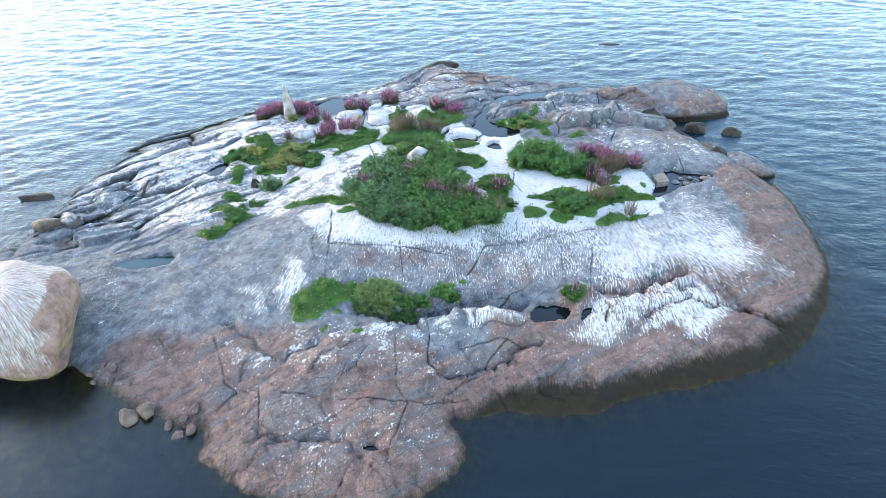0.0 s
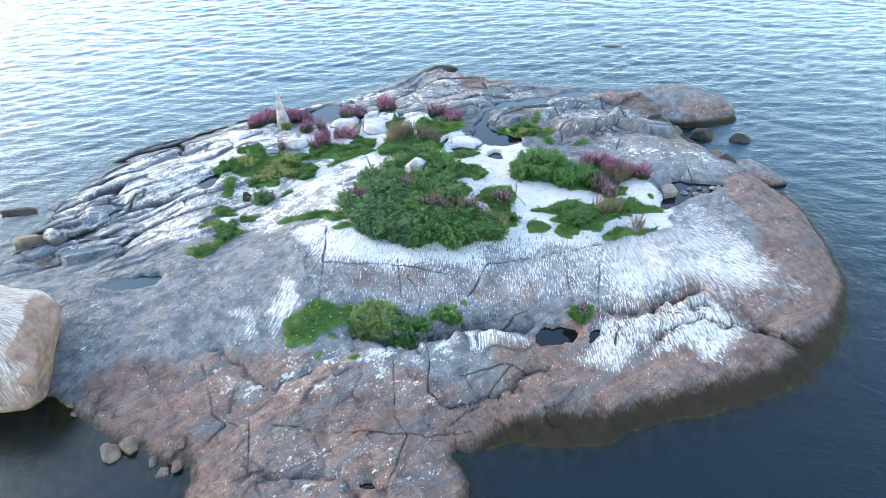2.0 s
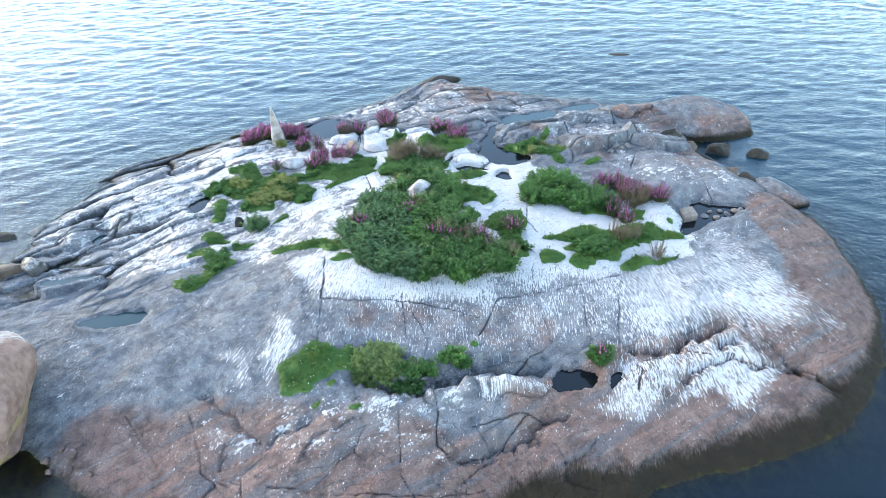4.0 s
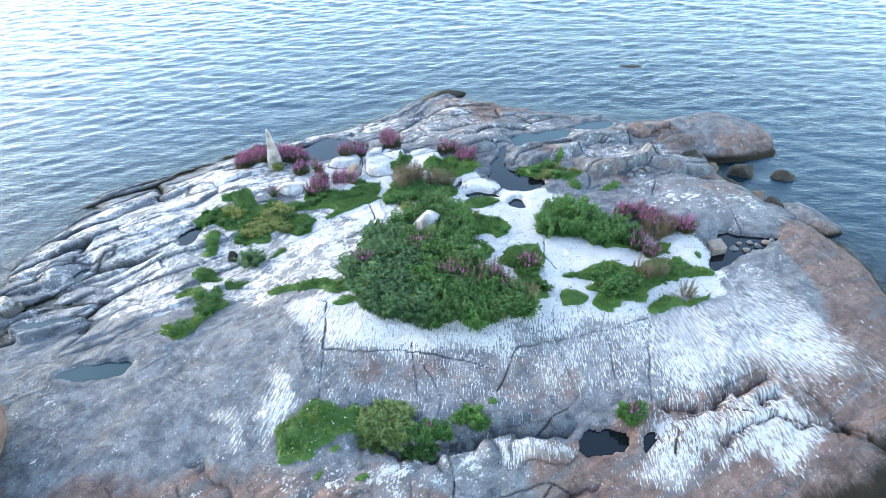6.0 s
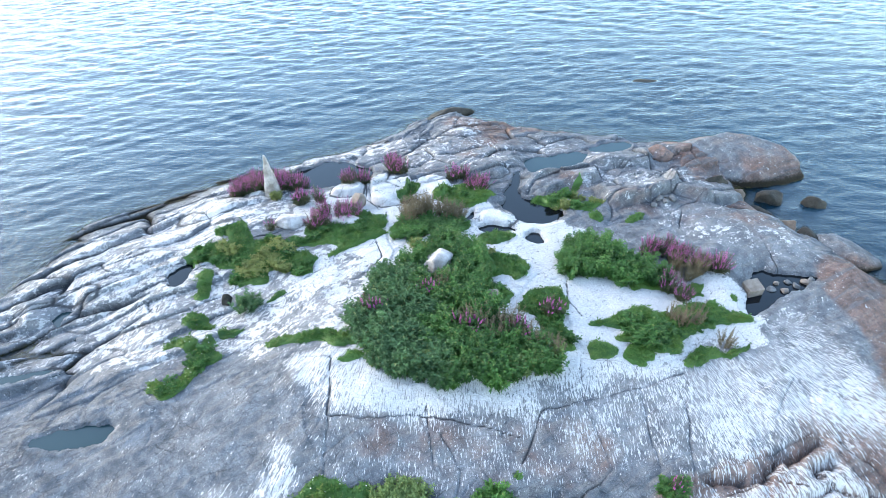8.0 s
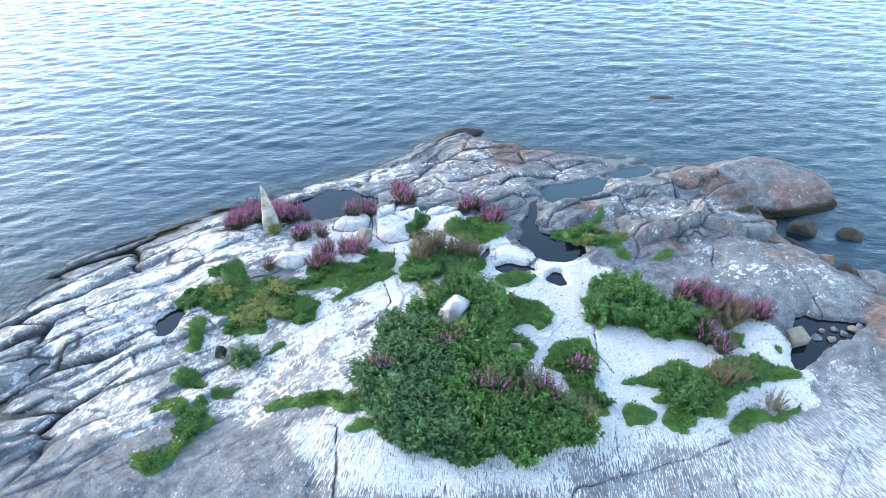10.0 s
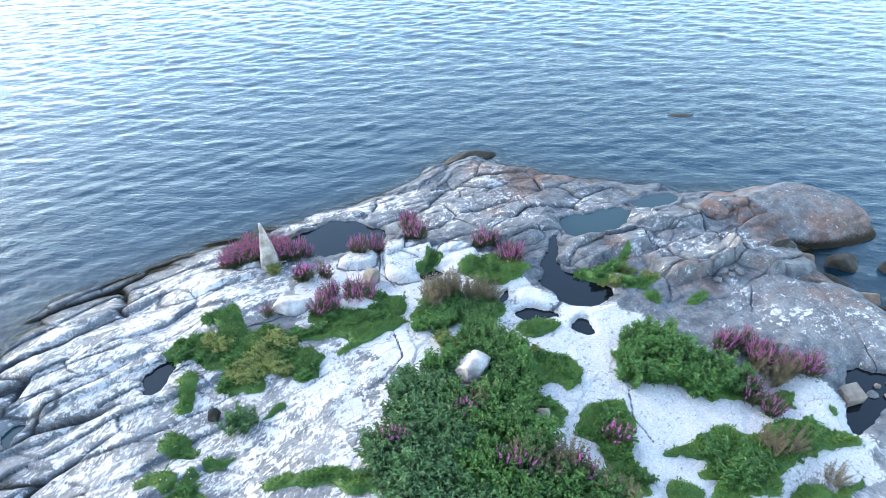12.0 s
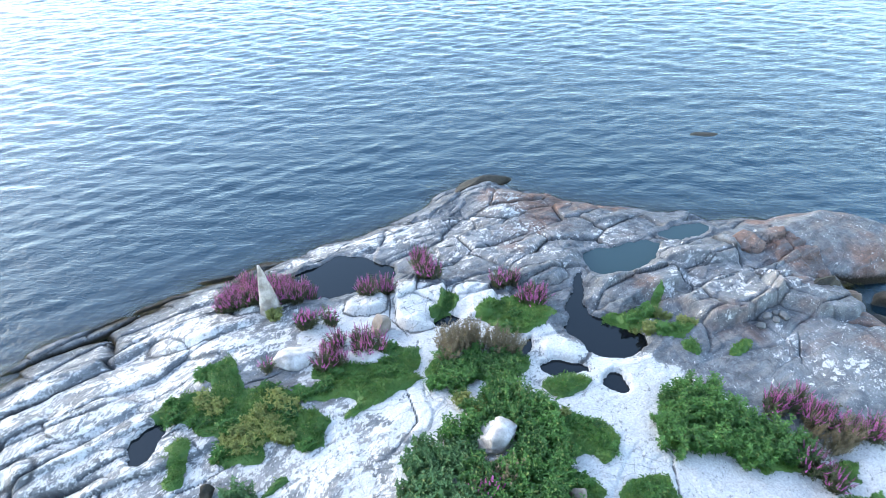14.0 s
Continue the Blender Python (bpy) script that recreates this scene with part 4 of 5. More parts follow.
# how much painted sky reflection the water's colour takes, growing with distance
set_value(sea_mesh, "sky_tint", smooth(WY + 2.0 * ripple(WX * 0.1, WY * 0.1, 99), 12.0, 27.0))
sea_mesh.materials.append(SEA)
tagged(new("water", sea_mesh), "dark blue sea with small wind ripples round the islet", "sea", kind="structure")
bed = new("seabed", sheet(spread(-20, 20, 4, 3000), spread(0, 40, 4, 3000), np.full((len(spread(0, 40, 4, 3000)), len(spread(-20, 20, 4, 3000))), -2.45)))
bed.data.materials.append(DARK_STONE)
tagged(bed, "dark stony sea floor under the water", "seabed", kind="structure")


def pool(level, ring, shallow):
    ring = rounded(ring)
    turn = 1 if sum(a[0] * b[1] - b[0] * a[1] for a, b in zip(ring, ring[1:] + ring[:1])) > 0 else -1
    me = bpy.data.meshes.new("pool")
    out = []
    for a, p, c in zip(ring[-1:] + ring[:-1], ring, ring[1:] + ring[:1]):
        ex, ey = c[0] - a[0], c[1] - a[1]
        far = math.hypot(ex, ey) or 1
        out.append((p[0] + turn * ey / far * 0.14, p[1] - turn * ex / far * 0.14, level))
    me.from_pydata(out, [], [tuple(range(len(out)))])
    if me.polygons[0].normal.z < 0:
        me.flip_normals()
    me.materials.append(SHALLOW_POOL if shallow else POOL)
    return tagged(new("rock_pool", me), "shallow teal rainwater pool in a hollow of the rock" if shallow else "still dark rainwater pool in a hollow of the rock", "pool", "rock pools")


for level, ring in POOLS:
    pool(level, ring, level in (0.78, 0.55, 0.3) or ring[0][0] < -9)


# ---- loose stones ----
def part(name, me, material, parent, label=""):
    me.materials.clear()
    me.materials.append(material)
    ob = new(name, me)
    ob.parent = parent
    return tagged(ob, label)


def stone_mesh(seed, size, lumps=0.16, facets=8, flat=0.0, detail=4, limed=None, cut=0.68, red=0.0, face=None, wet=-0.1):
    """A weathered stone: a ball cut by some planes, with lumps and pits."""
    r = random.Random(seed)
    bm = bmesh.new()
    bmesh.ops.create_icosphere(bm, subdivisions=detail, radius=1.0)
    cuts = [(Vector((r.gauss(0, 1), r.gauss(0, 1), r.gauss(0, 0.6))).normalized(), r.uniform(cut - 0.1, cut + 0.13)) for _ in range(facets)]
    if face:
        cuts.append((Vector((math.sin(face[0]), -math.cos(face[0]), -0.12)).normalized(), face[1]))
    off = Vector((seed * 3.7, seed * 1.3, 0))
    for v in bm.verts:
        p = v.co.copy()
        for way, reach in cuts:
            over = p.dot(way) - reach
            if over > 0:
                p -= way * over * 0.95
        k = 1 + lumps * noise.noise(p * 1.3 + off) + 0.35 * lumps * noise.noise(p * 3.4 + off) + 0.12 * lumps * noise.noise(p * 9 + off)
        p *= k
        if flat and p.z < -flat:
            p.z = -flat + (p.z + flat) * 0.15
        v.co = Vector((p.x * size[0], p.y * size[1], p.z * size[2]))
    me = bpy.data.meshes.new("stone")
    bm.to_mesh(me)
    bm.free()
    me.polygons.foreach_set("use_smooth", [True] * len(me.polygons))
    co = np.array([v.co for v in me.vertices])
    a = np.arctan2(co[:, 0], -co[:, 1])
    height = np.clip(0.5 + 0.7 * co[:, 2] / size[2], 0, 1)
    set_value(me, "lime", (0.4 if red < 0.5 else 0.2) * height if limed is None and red else height if limed is None else np.clip(0.7 + 0.5 * height, 0, 1) * (1 - smooth((co[:, 0] * math.sin(limed) - co[:, 1] * math.cos(limed)) / size[0] + 0.08 * np.sin(9 * co[:, 2]), 0.6, 0.74)))
    set_value(me, "pink", np.full(len(co), red))
    set_value(me, "splash", np.full(len(co), wet))
    set_vector(me, "flow", co * 0.5 if limed is None else np.stack([a * 2.2 * size[0], co[:, 2] * 0.25, np.hypot(co[:, 0], co[:, 1]) * 0.3], -1))
    return me


def stone(name, x, y, z, size, material, label, seed, turn=0, tilt=0, group="loose stones", **shape):
    me = stone_mesh(seed, size, **shape)
    me.materials.append(material)
    ob = new(name, me)
    ob.matrix_world = pose(x, y, z, tilt, 0, turn)
    return tagged(ob, label, "stone", group)


def on_rock(x, y, lift):
    return x, y, ground(x, y) + lift


def stone_block():
    """A squared block with broken edges, seated at the pool's rim."""
    bm = bmesh.new()
    bmesh.ops.create_cube(bm, size=1.0)
    bmesh.ops.scale(bm, vec=(0.46, 0.38, 0.42), verts=bm.verts)
    bmesh.ops.bevel(bm, geom=bm.edges[:], offset=0.014, segments=1, affect="EDGES")
    bmesh.ops.subdivide_edges(bm, edges=bm.edges[:], cuts=2, use_grid_fill=True)
    for v in bm.verts:
        v.co += Vector((0.03, 0.03, 0.025)) * noise.noise(v.co * 4) + Vector((0, 0.05 * v.co.x, 0.1 * v.co.y))
    me = bpy.data.meshes.new("stone_block")
    bm.to_mesh(me)
    bm.free()
    me.materials.append(TAN_STONE)
    ob = new("stone_block", me)
    ob.matrix_world = pose(7.48, 18.92, ground(7.48, 18.92) + 0.16, 6, -5, 12)
    return tagged(ob, "squared tan stone block at the edge of a pool", "stone", "loose stones")


stone("boulder", -11.05, 11.75, 0.78, (2.05, 1.85, 1.42), PINK_STONE, "huge rounded pink granite boulder, its top white with bird lime", 4, -12, 0, "", lumps=0.14, facets=5, cut=0.78, detail=5, limed=2.0, face=(2.0, 0.72))
stone_block()
stone("round_stone", *on_rock(-0.93, 19.1, 0.12), (0.5, 0.42, 0.42), PALE_STONE, "pale weathered stone standing among the herbs", 41, 20, facets=9, cut=0.62, lumps=0.2, red=0.2, face=(2.6, 0.7))
stone("round_stone", *on_rock(-3.35, 22.62, 0.12), (0.36, 0.3, 0.26), TAN_STONE, "pinkish rounded stone between purple flowers", 9, 40, facets=10, cut=0.6, lumps=0.25)
stone("small_stone", *on_rock(0.42, 17.95, 0.08), (0.2, 0.17, 0.16), TAN_STONE, "small brown stone in green moss", 10)
stone("slab", *on_rock(-5.25, 21.68, 0.06), (0.68, 0.44, 0.22), PALE_STONE, "pale flat slab lying on moss", 11, 14, facets=12, cut=0.6)
stone("slab", *on_rock(-3.55, 21.62, 0.04), (0.76, 0.24, 0.2), PALE_STONE, "long pale slab lying on moss", 12, 8, facets=5)
stone("small_stone", *on_rock(-6.39, 18.56, 0.1), (0.16, 0.14, 0.2), DARK_STONE, "small black stone beside a bush", 13)
stone("shore_stone", -7.32, 9.5, 0.03, (0.23, 0.29, 0.18), BROWN_STONE, "tan stone half out of the shallow water", 14, 30)
stone("shore_stone", -6.94, 9.66, 0.06, (0.23, 0.21, 0.19), BROWN_STONE, "rounded brown stone half out of the shallow water", 15, 10)
stone("shore_stone", 10.75, 24.75, 0.02, (0.55, 0.42, 0.34), DARK_STONE, "dark wet stone at the waterline", 16, 10)
stone("shore_stone", 12.2, 24.5, -0.02, (0.5, 0.3, 0.28), DARK_STONE, "dark wet stone out in the water", 17, -10)
stone("shore_stone", -12.98, 17.1, 0.15, (0.48, 0.32, 0.28), BROWN_STONE, "rust-brown stone at the waterline", 18, 20)
stone("shore_stone", -12.2, 17.25, 0.18, (0.48, 0.36, 0.32), WHITE_TOPPED_STONE, "dark stone with a white top at the waterline", 19, -15)
stone("shore_rock", 11.95, 21.5, -0.08, (1.3, 0.95, 0.68), BEDROCK, "dark wet rock washed by the sea", 20, -35, facets=12, cut=0.6, red=0.5, detail=5, wet=0.22)
stone("shore_rock", 10.35, 27.2, 0.0, (2.55, 1.7, 1.12), BEDROCK, "large smooth brownish-grey rock washed by the sea", 22, -6, detail=5, red=0.5, lumps=0.12, facets=6, cut=0.82, wet=0.24)
stone("shore_rock", -14.35, 18.9, -0.05, (0.85, 0.3, 0.2), DARK_STONE, "long low dark rock awash in the sea", 24, 14, facets=10, cut=0.6)
stone("shore_rock", -13.1, 19.35, 0.0, (0.6, 0.3, 0.24), GREY_STONE, "grey rock at the edge of the sea", 25, 28, facets=10, cut=0.6)
stone("sunken_rock", 9.2, 35.2, -0.17, (1.0, 0.45, 0.22), DARK_STONE, "olive rock just breaking the surface of the sea", 23, 8)
for k, (x, y, lift, size, turn, red) in enumerate([
        (8.9, 23.4, -0.15, (0.9, 0.6, 0.35), -35, 1),
        (7.1, 26.6, -0.15, (0.75, 0.55, 0.45), 10, 1),
        (6.6, 25.2, -0.12, (0.7, 0.4, 0.35), 30, 0), (-0.45, 30.75, -0.12, (1.45, 0.4, 0.28), 26, 2)]):
    stone("rock_slab", *on_rock(x, y, lift), size, (BEDROCK, BEDROCK, DARK_STONE)[red], ("grey weathered rock slab bedded in the islet", "pinkish-brown rock slab bedded in the islet", "dark wet rock at the tip of the islet")[red], 60 + k, turn, facets=11, lumps=0.1, cut=0.6, red=0.2 + 0.6 * (red == 1))
for k, (x, y, lift, size, turn) in enumerate([(9.35, 24.45, -0.05, (0.62, 0.36, 0.34), -35), (9.95, 23.75, -0.08, (0.7, 0.4, 0.36), -50), (10.5, 23.05, -0.05, (0.6, 0.32, 0.3), -40), (10.95, 22.3, -0.08, (0.66, 0.4, 0.3), -55), (9.6, 24.9, -0.1, (0.4, 0.3, 0.26), 10), (8.6, 24.7, -0.08, (0.7, 0.4, 0.3), 20)]):
    stone("shore_rock", *on_rock(x, y, lift), size, (BROWN_STONE, DARK_STONE)[k % 2], ("brown angular rock at the edge of the sea", "dark angular rock at the edge of the sea")[k % 2], 130 + k, turn, facets=12, cut=0.55)
for k, (x, y, s) in enumerate([(8.05, 19.02, 0.15), (8.4, 18.95, 0.13), (8.8, 19.15, 0.14), (9.13, 19.28, 0.16), (8.65, 19.3, 0.11), (8.3, 19.25, 0.1), (9.35, 19.4, 0.13)]):
    stone("pebble", x, y, 0.86, (s, s * 0.8, s * 0.6), TAN_STONE if k % 2 else GREY_STONE, "grey pebble lying in a rock pool", 30 + k, k * 40, detail=3)


for k, (x, y, s) in enumerate([(-0.64, 12.46, 0.1), (-0.31, 12.56, 0.12), (-0.56, 12.37, 0.08), (-0.86, 12.05, 0.08), (0.52, 12.63, 0.09), (-2.19, 11.84, 0.09)]):
    stone("small_stone", *on_rock(x, y, s * 0.4), (s, s * 0.75, s * 0.7), GREY_STONE, "small pale stone lying in a cleft of the rock", 80 + k, 50 * k, detail=3)
for k, (x, y, s) in enumerate([(-8.8, 10.8, 0.16), (-8.5, 11.0, 0.12), (-8.2, 10.85, 0.2), (-7.9, 10.6, 0.14), (-8.15, 10.5, 0.17), (-7.6, 10.4, 0.13), (-6.0, 9.05, 0.24), (-5.75, 9.2, 0.2), (-5.95, 9.4, 0.17), (-5.75, 9.65, 0.2), (-6.3, 9.3, 0.18), (-8.6, 10.55, 0.15)]):
    stone("rubble_stone", *on_rock(x, y, s * 0.35), (s, s * 0.8, s * 0.6), BEDROCK, "angular pinkish stone in rubble at the waterline", 90 + k, 65 * k, detail=3, red=0.9, facets=13, cut=0.5)
for k, (x, y, s) in enumerate([(6.1, 22.95, 0.14), (6.25, 22.78, 0.12), (5.85, 22.67, 0.13), (6.5, 22.95, 0.15), (6.35, 23.05, 0.1)]):
    stone("small_stone", *on_rock(x, y, s * 0.4), (s, s * 0.8, s * 0.65), GREY_STONE, "small grey stone in a gully of the rock", 110 + k, 35 * k, detail=3)


def standing_stone():
    """A rough four-sided stone spike that leans a little."""
    bm = bmesh.new()
    rings = 26
    rows = []
    for i in range(rings):
        h = i / (rings - 1)
        w, d = 0.265 * (1 - h) ** 0.95 + 0.025, 0.19 * (1 - h) ** 0.95 + 0.02
        row = []
        for k in range(24):
            a = 2 * math.pi * k / 24 + 0.4
            q = max(abs(math.cos(a)), abs(math.sin(a))) * 0.7 + 0.3
            p = Vector((w * math.cos(a) / q - 0.16 * h, d * math.sin(a) / q + 0.16 * h, 1.42 * h - 0.08))
            p += Vector((1, 1, 0.3)) * 0.014 * noise.noise(p * 5) + Vector((1, -1, 0)) * 0.014 * noise.noise(p * 14)
            row.append(bm.verts.new(p))
        rows.append(row)
    for a, b in zip(rows, rows[1:]):
        for k in range(24):
            bm.faces.new((a[k], a[(k + 1) % 24], b[(k + 1) % 24], b[k]))
    bm.faces.new(rows[-1])
    bm.faces.new(rows[0][::-1])
    me = bpy.data.meshes.new("standing_stone")
    bm.to_mesh(me)
    bm.free()
    me.polygons.foreach_set("use_smooth", [True] * len(me.polygons))
    me.materials.append(MARKER_STONE)
    ob = new("standing_stone", me)
    ob.matrix_world = pose(-6.12, 23.55, ground(-6.12, 23.4))
    return tagged(ob, "rough tapering upright stone marker with a pointed top", "standing stone")


standing_stone()


# ---- plants ----
def mesh_of(name, verts, faces, smooth_faces=False):
    me = bpy.data.meshes.new(name)
    me.from_pydata(verts, [], faces)
    if smooth_faces:
        me.polygons.foreach_set("use_smooth", [True] * len(me.polygons))
    return me


def add_leaf(verts, faces, base, way, length, width, r, droop=0.25):
    """A folded four-cornered leaf of two triangles a side."""
    way = Vector(way).normalized()
    side = way.cross(Vector((r.uniform(-0.4, 0.4), r.uniform(-0.4, 0.4), 1))).normalized()
    up = side.cross(way)
    b = Vector(base)
    mid = b + way * length * 0.5 + up * length * 0.06
    tip = b + way * length - Vector((0, 0, droop * length))
    i = len(verts)
    verts += [b, mid + side * width / 2, tip, mid - side * width / 2]
    faces += [(i, i + 1, i + 2), (i, i + 2, i + 3)]


def add_stem(verts, faces, line, thick):
    i = len(verts)
    for n, p in enumerate(line):
        w = thick * (1 - 0.6 * n / max(1, len(line) - 1))
        for k in range(3):
            a = 2.094 * k
            verts.append(Vector(p) + Vector((math.cos(a) * w, math.sin(a) * w, 0)))
    for n in range(len(line) - 1):
        for k in range(3):
            a, b = i + n * 3 + k, i + n * 3 + (k + 1) % 3
            faces.append((a, b, b + 3, a + 3))


def stalk(r, spread_out, tall):
    """A bent line from the ground upwards."""
    a, far = r.uniform(0, 6.283), spread_out * math.sqrt(r.random())
    foot = Vector((math.cos(a) * far * 0.55, math.sin(a) * far * 0.55, -0.03))
    top = Vector((math.cos(a) * far * 1.15 + r.gauss(0, 0.04), math.sin(a) * far * 1.15 + r.gauss(0, 0.04), tall * r.uniform(0.75, 1.1) * (1 - 0.35 * (far / spread_out) ** 2)))
    return [foot.lerp(top, s) + Vector((0, 0, 0.05 * tall * math.sin(3.14 * s))) for s in (0, 0.33, 0.66, 1)]


def along(line, s):
    k = min(int(s * 3), 2)
    return line[k].lerp(line[k + 1], s * 3 - k)


def spike_mesh(seed):
    """One flower spike, a unit long: whorls of petals round a thin axis."""
    r = random.Random(seed)
    v, f = [], []
    for k in range(44):
        s, a = k / 44, k * 2.4
        add_leaf(v, f, (0, 0, s), (math.cos(a), math.sin(a), 0.5), 0.15 * (1.2 - 0.85 * s), 0.11, r, 0.0)
    add_stem(v, f, [(0, 0, 0), (0, 0, 1)], 0.02)
    return mesh_of("flower_spike", v, f)


SPIKES = [spike_mesh(k) for k in range(3)]


def leafy_plant(seed, tall, wide, stems, leaves, leaf, material, name, label, category, group, flower=None, flower_share=0.42):
    """A bunch of leafy stalks, with a flower spike at the end of most if asked for."""
    r = random.Random(seed)
    thing = tagged(new(name), label, category, group)
    lv, lf, spikes = [], [], []
    for _ in range(stems):
        line = stalk(r, wide, tall)
        blooms = flower and r.random() < 0.68
        top = 1 - flower_share * r.uniform(0.8, 1.1) if blooms else 1.0
        add_stem(lv, lf, line, 0.006)
        for k in range(leaves):
            s = 0.1 + (top - 0.1) * (k + r.random()) / leaves
            a = r.uniform(0, 6.283)
            size = leaf[0] * r.uniform(0.7, 1.25) * (1.1 - 0.4 * s)
            add_leaf(lv, lf, along(line, s), (math.cos(a), math.sin(a), r.uniform(0.0, 0.8)), size, leaf[1] * r.uniform(0.8, 1.2), r)
        if blooms:
            spikes.append((along(line, top), line[-1]))
    part("foliage", mesh_of("foliage", lv, lf), material, thing)
    for low, high in spikes:
        ob = part("flower_spike", r.choice(SPIKES), flower, thing)
        long = (high - low).length * 1.1
        ob.matrix_basis = Matrix.Translation(low) @ (high - low).to_track_quat("Z", "Y").to_matrix().to_4x4() @ Matrix.Diagonal((0.13, 0.13, long, 1))
    return thing


def scatter(ring, gap, seed, edge=0.0):
    """Jittered places inside an outline, with how far inside each lies."""
    r = random.Random(seed)
    xs, ys = [p[0] for p in ring], [p[1] for p in ring]
    out, y, row = [], min(ys), 0
    while y < max(ys):
        x = min(xs) + (row % 2) * gap / 2
        while x < max(xs):
            px, py = x + r.uniform(-0.4, 0.4) * gap, y + r.uniform(-0.4, 0.4) * gap
            g = float(inside(np.array([px]), np.array([py]), ring)[0])
            if g > edge:
                out.append((px, py, g))
            x += gap
        y += gap * 0.87
        row += 1
    return out


def sow(kinds, places, seed, low=0.8, high=1.2):
    """Copies of the plants of some kinds, one at each place; the first of each kind moves there itself."""
    r = random.Random(seed)
    fresh = dict.fromkeys(range(len(kinds)), True)
    for x, y, *more in places:
        k = r.randrange(len(kinds))
        s = r.uniform(low, high) * (more[1] if len(more) > 1 else 1)
        m = pose(x, y, ground(x, y) - 0.01, r.uniform(-6, 6), r.uniform(-6, 6), r.uniform(0, 360)) @ Matrix.Diagonal((s, s, s * r.uniform(0.9, 1.1), 1))
        if fresh[k]:
            kinds[k].matrix_basis = m
            fresh[k] = False
        else:
            copy_thing(kinds[k], m).matrix_basis = m
    for k, still in fresh.items():
        if still:
            for o in (*kinds[k].children, kinds[k]):
                bpy.data.objects.remove(o)


def herb_kinds(seed, material, tall=0.5, wide=0.26, label="dense leafy green herb growing on the rock", name="herb_plant"):
    return [leafy_plant(seed + k, tall, wide, 20, 28, (0.108, 0.029), material, name, label, "herb", "green herbs") for k in range(3)]


def mat(ring, seed, thick=0.07, bloom=0.0):
    """A low cushion of moss and stonecrop inside an outline: a lumpy body, and sprigs all over it."""
    r = random.Random(seed)
    step = 0.05
    xs = np.arange(min(p[0] for p in ring) - 0.1, max(p[0] for p in ring) + 0.15, step)
    ys = np.arange(min(p[1] for p in ring) - 0.1, max(p[1] for p in ring) + 0.15, step)
    X, Y = np.meshgrid(xs, ys)
    g = inside(X + 0.1 * rough(X * 2.2, Y * 2.2, 4, 20), Y + 0.1 * rough(X * 2.2, Y * 2.2, 4, 21), rounded(ring))
    Z = np.array([[ground(a, b) for a in xs] for b in ys])
    top = Z + thick * np.sqrt(np.clip(g, 0, 0.16) / 0.16) * (1 + 0.45 * ripple(X * 5, Y * 5, 22)) + np.where(g < 0, np.maximum(g, -0.06), 0) * 1.2
    keep = g > -0.06
    index = -np.ones(X.shape, int)
    index[keep] = np.arange(keep.sum())
    verts = np.stack([X[keep], Y[keep], top[keep]], -1).tolist()
    quads = [(index[i, j], index[i, j + 1], index[i + 1, j + 1], index[i + 1, j]) for i in range(len(ys) - 1) for j in range(len(xs) - 1)
             if keep[i, j] and keep[i, j + 1] and keep[i + 1, j + 1] and keep[i + 1, j]]
    if not quads:
        return
    thing = tagged(new("moss_mat"), "low bright green mat of moss and stonecrop on the rock", "moss", "moss mats", "stuff")
    part("cushion", mesh_of("cushion", verts, [tuple(int(k) for k in q) for q in quads], True), MAT_GREEN, thing)
    lv, lf, wv, wf = [], [], [], []
    cells = np.argwhere(g > -0.02)
    for i, j in cells:
        for _ in range(5):
            x, y = xs[j] + r.uniform(-0.5, 0.5) * step, ys[i] + r.uniform(-0.5, 0.5) * step
            a = r.uniform(0, 6.283)
            add_leaf(lv, lf, (x, y, top[i, j] - 0.01), (math.cos(a) * 0.7, math.sin(a) * 0.7, r.uniform(0.5, 1.3)), r.uniform(0.03, 0.065), 0.022, r, 0.1)
        if g[i, j] > 0.05 and r.random() < 0.13:
            tall = r.uniform(0.08, 0.16)
            for k in range(9):
                a = r.uniform(0, 6.283)
                add_leaf(lv, lf, (xs[j] + r.gauss(0, 0.03), ys[i] + r.gauss(0, 0.03), top[i, j] + r.uniform(0, 0.5) * tall), (math.cos(a), math.sin(a), r.uniform(0.4, 1.4)), tall * 0.7, 0.028, r, 0.2)
        if bloom and r.random() < bloom:
            a = r.uniform(0, 6.283)
            add_leaf(wv, wf, (xs[j], ys[i], top[i, j] + 0.045), (math.cos(a), math.sin(a), 0.1), 0.03, 0.03, r, 0)
    part("sprigs", mesh_of("sprigs", lv, lf), MAT_GREEN, thing)
    if wv:
        part("flowers", mesh_of("flowers", wv, wf), CREAM, thing, "tiny white flowers")


for k, ring in enumerate(MATS):
    mat(ring, 100 + k, bloom=0.05 if k in (0, 1, 20) else 0.0)

main_places = [p for p in scatter(HERBS[0], 0.3, 1) if math.hypot(p[0] + 0.93, p[1] - 19.0) > 0.5]
pale = [p for p in main_places if p[0] + 0.3 * (p[1] - 17) < -1.2 + 0.7 * noise.noise(Vector((p[0], p[1], 0)))]
rest = [p for p in main_places if p not in pale]
sow(herb_kinds(200, BLUISH, 0.46, 0.26, "dense grey-green leafy herb growing on the rock"), pale, 2)
sow(herb_kinds(210, HERB, 0.54), rest, 19)
sow(herb_kinds(220, HERB, 0.55), scatter(HERBS[1], 0.3, 3), 4)
sow(herb_kinds(230, HERB, 0.32), scatter(HERBS[2], 0.3, 5), 6)
sow(herb_kinds(240, YELLOWISH, 0.32, 0.24, "bushy yellow-green herb in a cleft of the rock"), scatter(HERBS[3], 0.19, 7), 8)
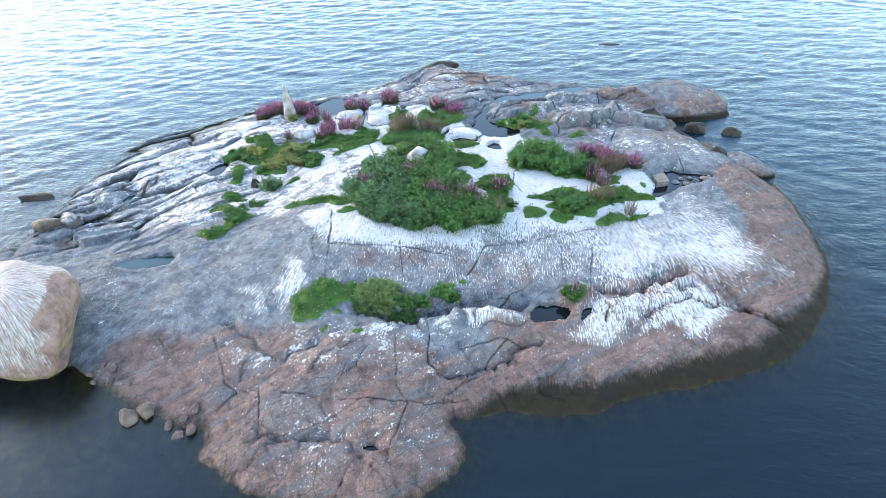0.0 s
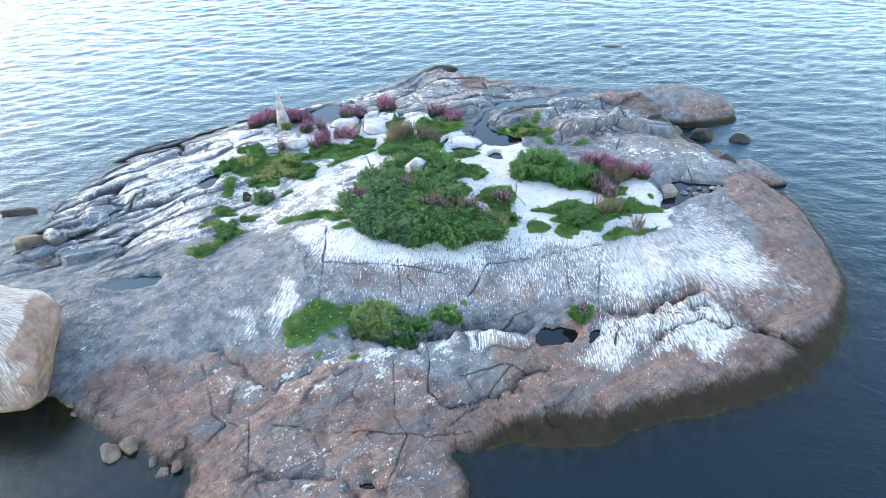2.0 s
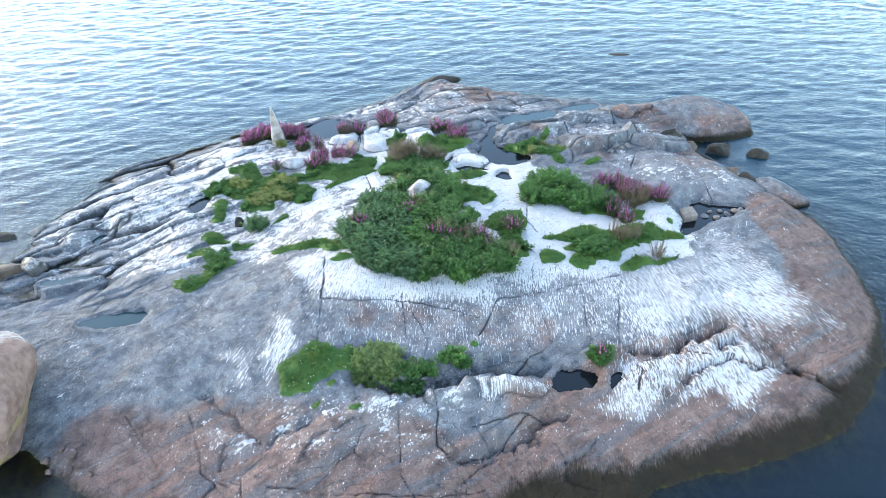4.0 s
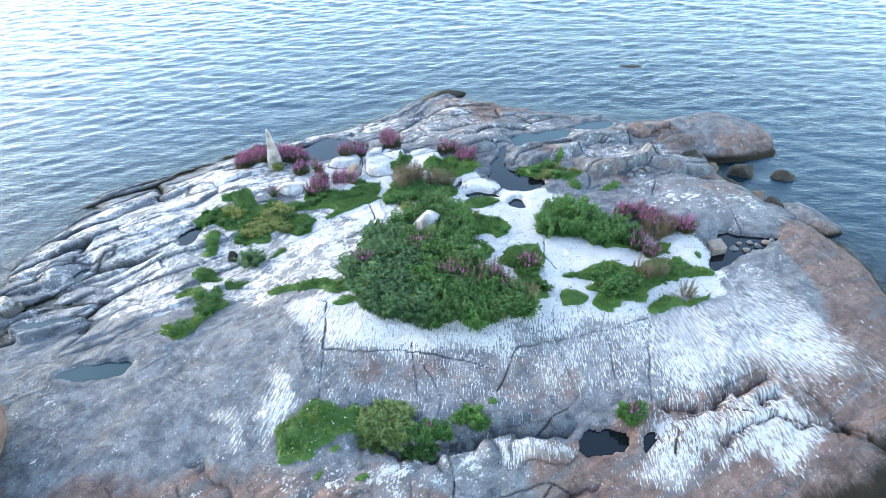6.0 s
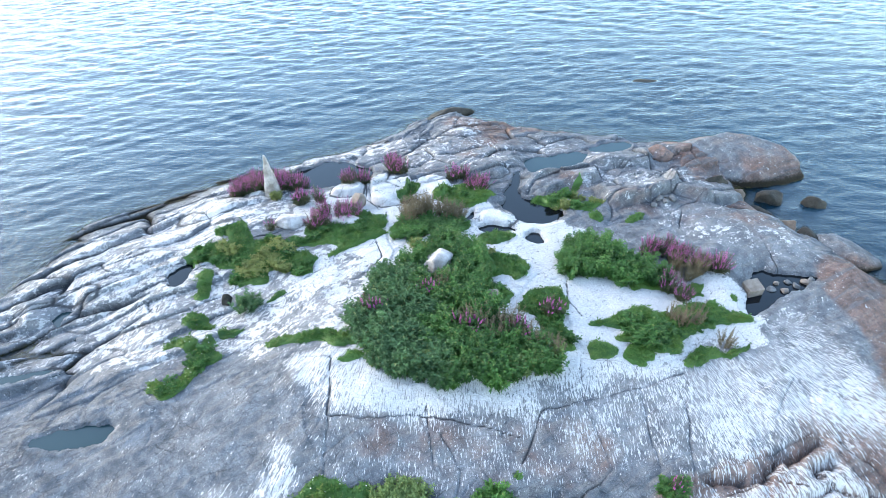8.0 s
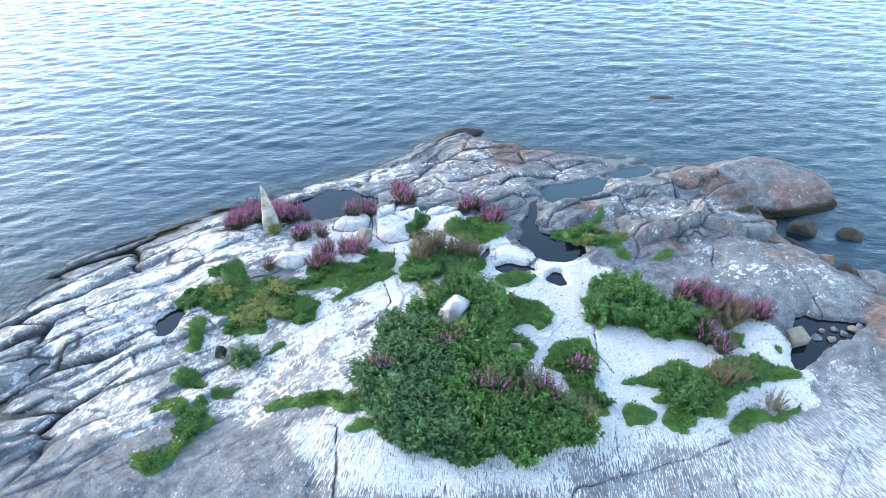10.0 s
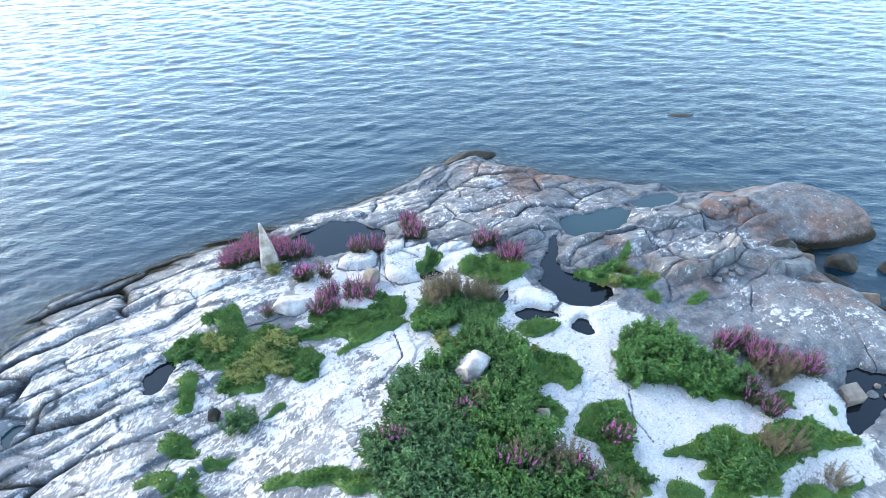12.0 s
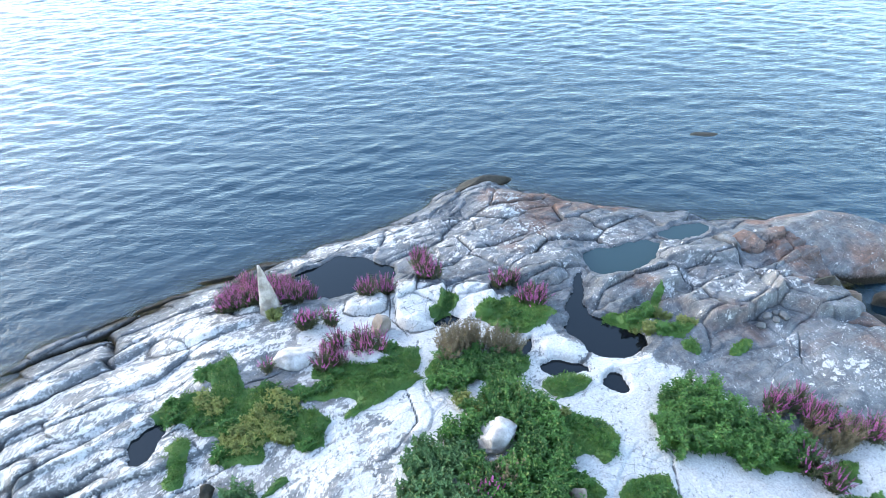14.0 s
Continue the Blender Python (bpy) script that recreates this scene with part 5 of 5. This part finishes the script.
sow(herb_kinds(245, YELLOWISH, 0.4, 0.24, "bushy yellow-green herb among darker herbs"), [(1.35, 16.2), (1.6, 16.1), (1.2, 15.95), (0.6, 15.6), (0.9, 15.7), (0.15, 18.6), (0.2, 18.9), (-0.4, 20.2), (-0.2, 19.8), (-1.3, 15.7)], 22)
sow(herb_kinds(250, HERB, 0.25, 0.2), scatter(HERBS[4], 0.17, 9), 10)
sow(herb_kinds(260, HERB, 0.28, 0.24), scatter(HERBS[5], 0.3, 11), 12)
sow(herb_kinds(265, BLUISH, 0.4, 0.3, "round leafy bush standing on moss"), [(-5.75, 18.45), (-5.6, 18.3), (-5.85, 18.3)], 13)
sow(herb_kinds(270, STRAW, 0.3, 0.2, "yellow-green tufted herb growing in moss", "tufted_herb"), [(-6.05, 23.3), (-5.95, 23.27)] + YELLOW_TUFTS + [(x + 0.22, y - 0.1) for x, y in YELLOW_TUFTS] + [(x - 0.15, y + 0.16) for x, y in YELLOW_TUFTS[:8]], 14, 0.6, 1.0)

LOOSESTRIFE = "purple loosestrife with tall magenta flower spikes on the rock"
loose = [leafy_plant(300 + k, 0.6, 0.3, 46, 14, (0.08, 0.022), FLOWER_LEAF, "loosestrife", LOOSESTRIFE, "flower", "purple loosestrife", MAGENTA) for k in range(4)]
around = random.Random(77)
more = [(x + around.gauss(0, 0.2), y + around.gauss(0, 0.16)) for x, y in LOOSE]
beside = [(x, y) for x, y, g in scatter([(-7.75, 23.7), (-7.2, 24.9), (-6.5, 25.0), (-5.2, 24.35), (-5.2, 23.9), (-5.9, 23.85), (-6.5, 23.75)], 0.34, 35)]
sow(loose, LOOSE + more + beside, 15, 0.75, 1.05)
small = [leafy_plant(320 + k, 0.45, 0.13, 20, 12, (0.07, 0.02), FLOWER_LEAF, "loosestrife", "small purple loosestrife sprig among green herbs", "flower", "purple loosestrife", MAGENTA, 0.27) for k in range(2)]
sow(herb_kinds(275, HERB, 0.28, 0.2, "small leafy herb at the edge of a rock pool"), [(3.45, 13.1), (3.68, 13.12), (3.58, 13.0), (-0.15, 12.88), (0.1, 12.9), (0.33, 12.82), (-0.5, 12.62), (-0.7, 12.6)], 21)
tufts = random.Random(31)
mixed = [(p[0], p[1]) for ring in MATS[:1] + MATS[5:6] + MATS[9:10] + MATS[11:16] + MATS[18:19] + MATS[26:28] + MATS[31:] for p in scatter(ring, 0.3, 32, 0.06) if tufts.random() < 0.3]
sow(herb_kinds(280, HERB, 0.17, 0.15, "small leafy herb growing in moss", "moss_tuft"), mixed, 33, 0.7, 1.3)
sow(small, [(x + dx, y, 0, 1.4) for x, y in LOOSE_AMONG_HERBS for dx in (-0.12, 0.12)] + LOOSE_FRONT + [(-5.12, 22.8, 0, 1.2), (-5.0, 22.9, 0, 1.1), (-5.25, 22.85, 0, 1.1), (-4.6, 22.92, 0, 1.1), (-4.5, 22.85, 0, 1.0), (-5.76, 21.4)], 16)
faded = [leafy_plant(360 + k, 0.6, 0.24, 28, 22, (0.05, 0.018), BROWN, "faded_herb", "reddish-brown seeding herb among green herbs", "herb", "faded herbs") for k in range(2)]
sow(faded, [(0.1, 16.75), (0.4, 16.7), (0.7, 16.75), (0.95, 16.6), (1.5, 16.35), (1.7, 16.2), (-0.2, 16.9), (-1.1, 18.3), (-0.8, 18.2), (-2.6, 17.3), (5.0, 17.3), (5.3, 17.4), (4.8, 17.5), (5.9, 16.75), (0.0, 16.9), (0.25, 16.9), (0.55, 16.9), (0.2, 16.6), (0.5, 16.55), (0.8, 16.9), (-0.1, 16.65), (1.2, 16.45)], 18, 0.85, 1.2)
dry = [leafy_plant(340 + k, 0.6, 0.26, 40, 22, (0.05, 0.016), BROWN, "withered_herb", "brown withered tall herb with a few faded flowers", "herb", "withered herbs") for k in range(3)]
sow(dry, DRY + [(x + around.gauss(0, 0.12), y + around.gauss(0, 0.15)) for x, y in DRY], 17, 0.95, 1.3)
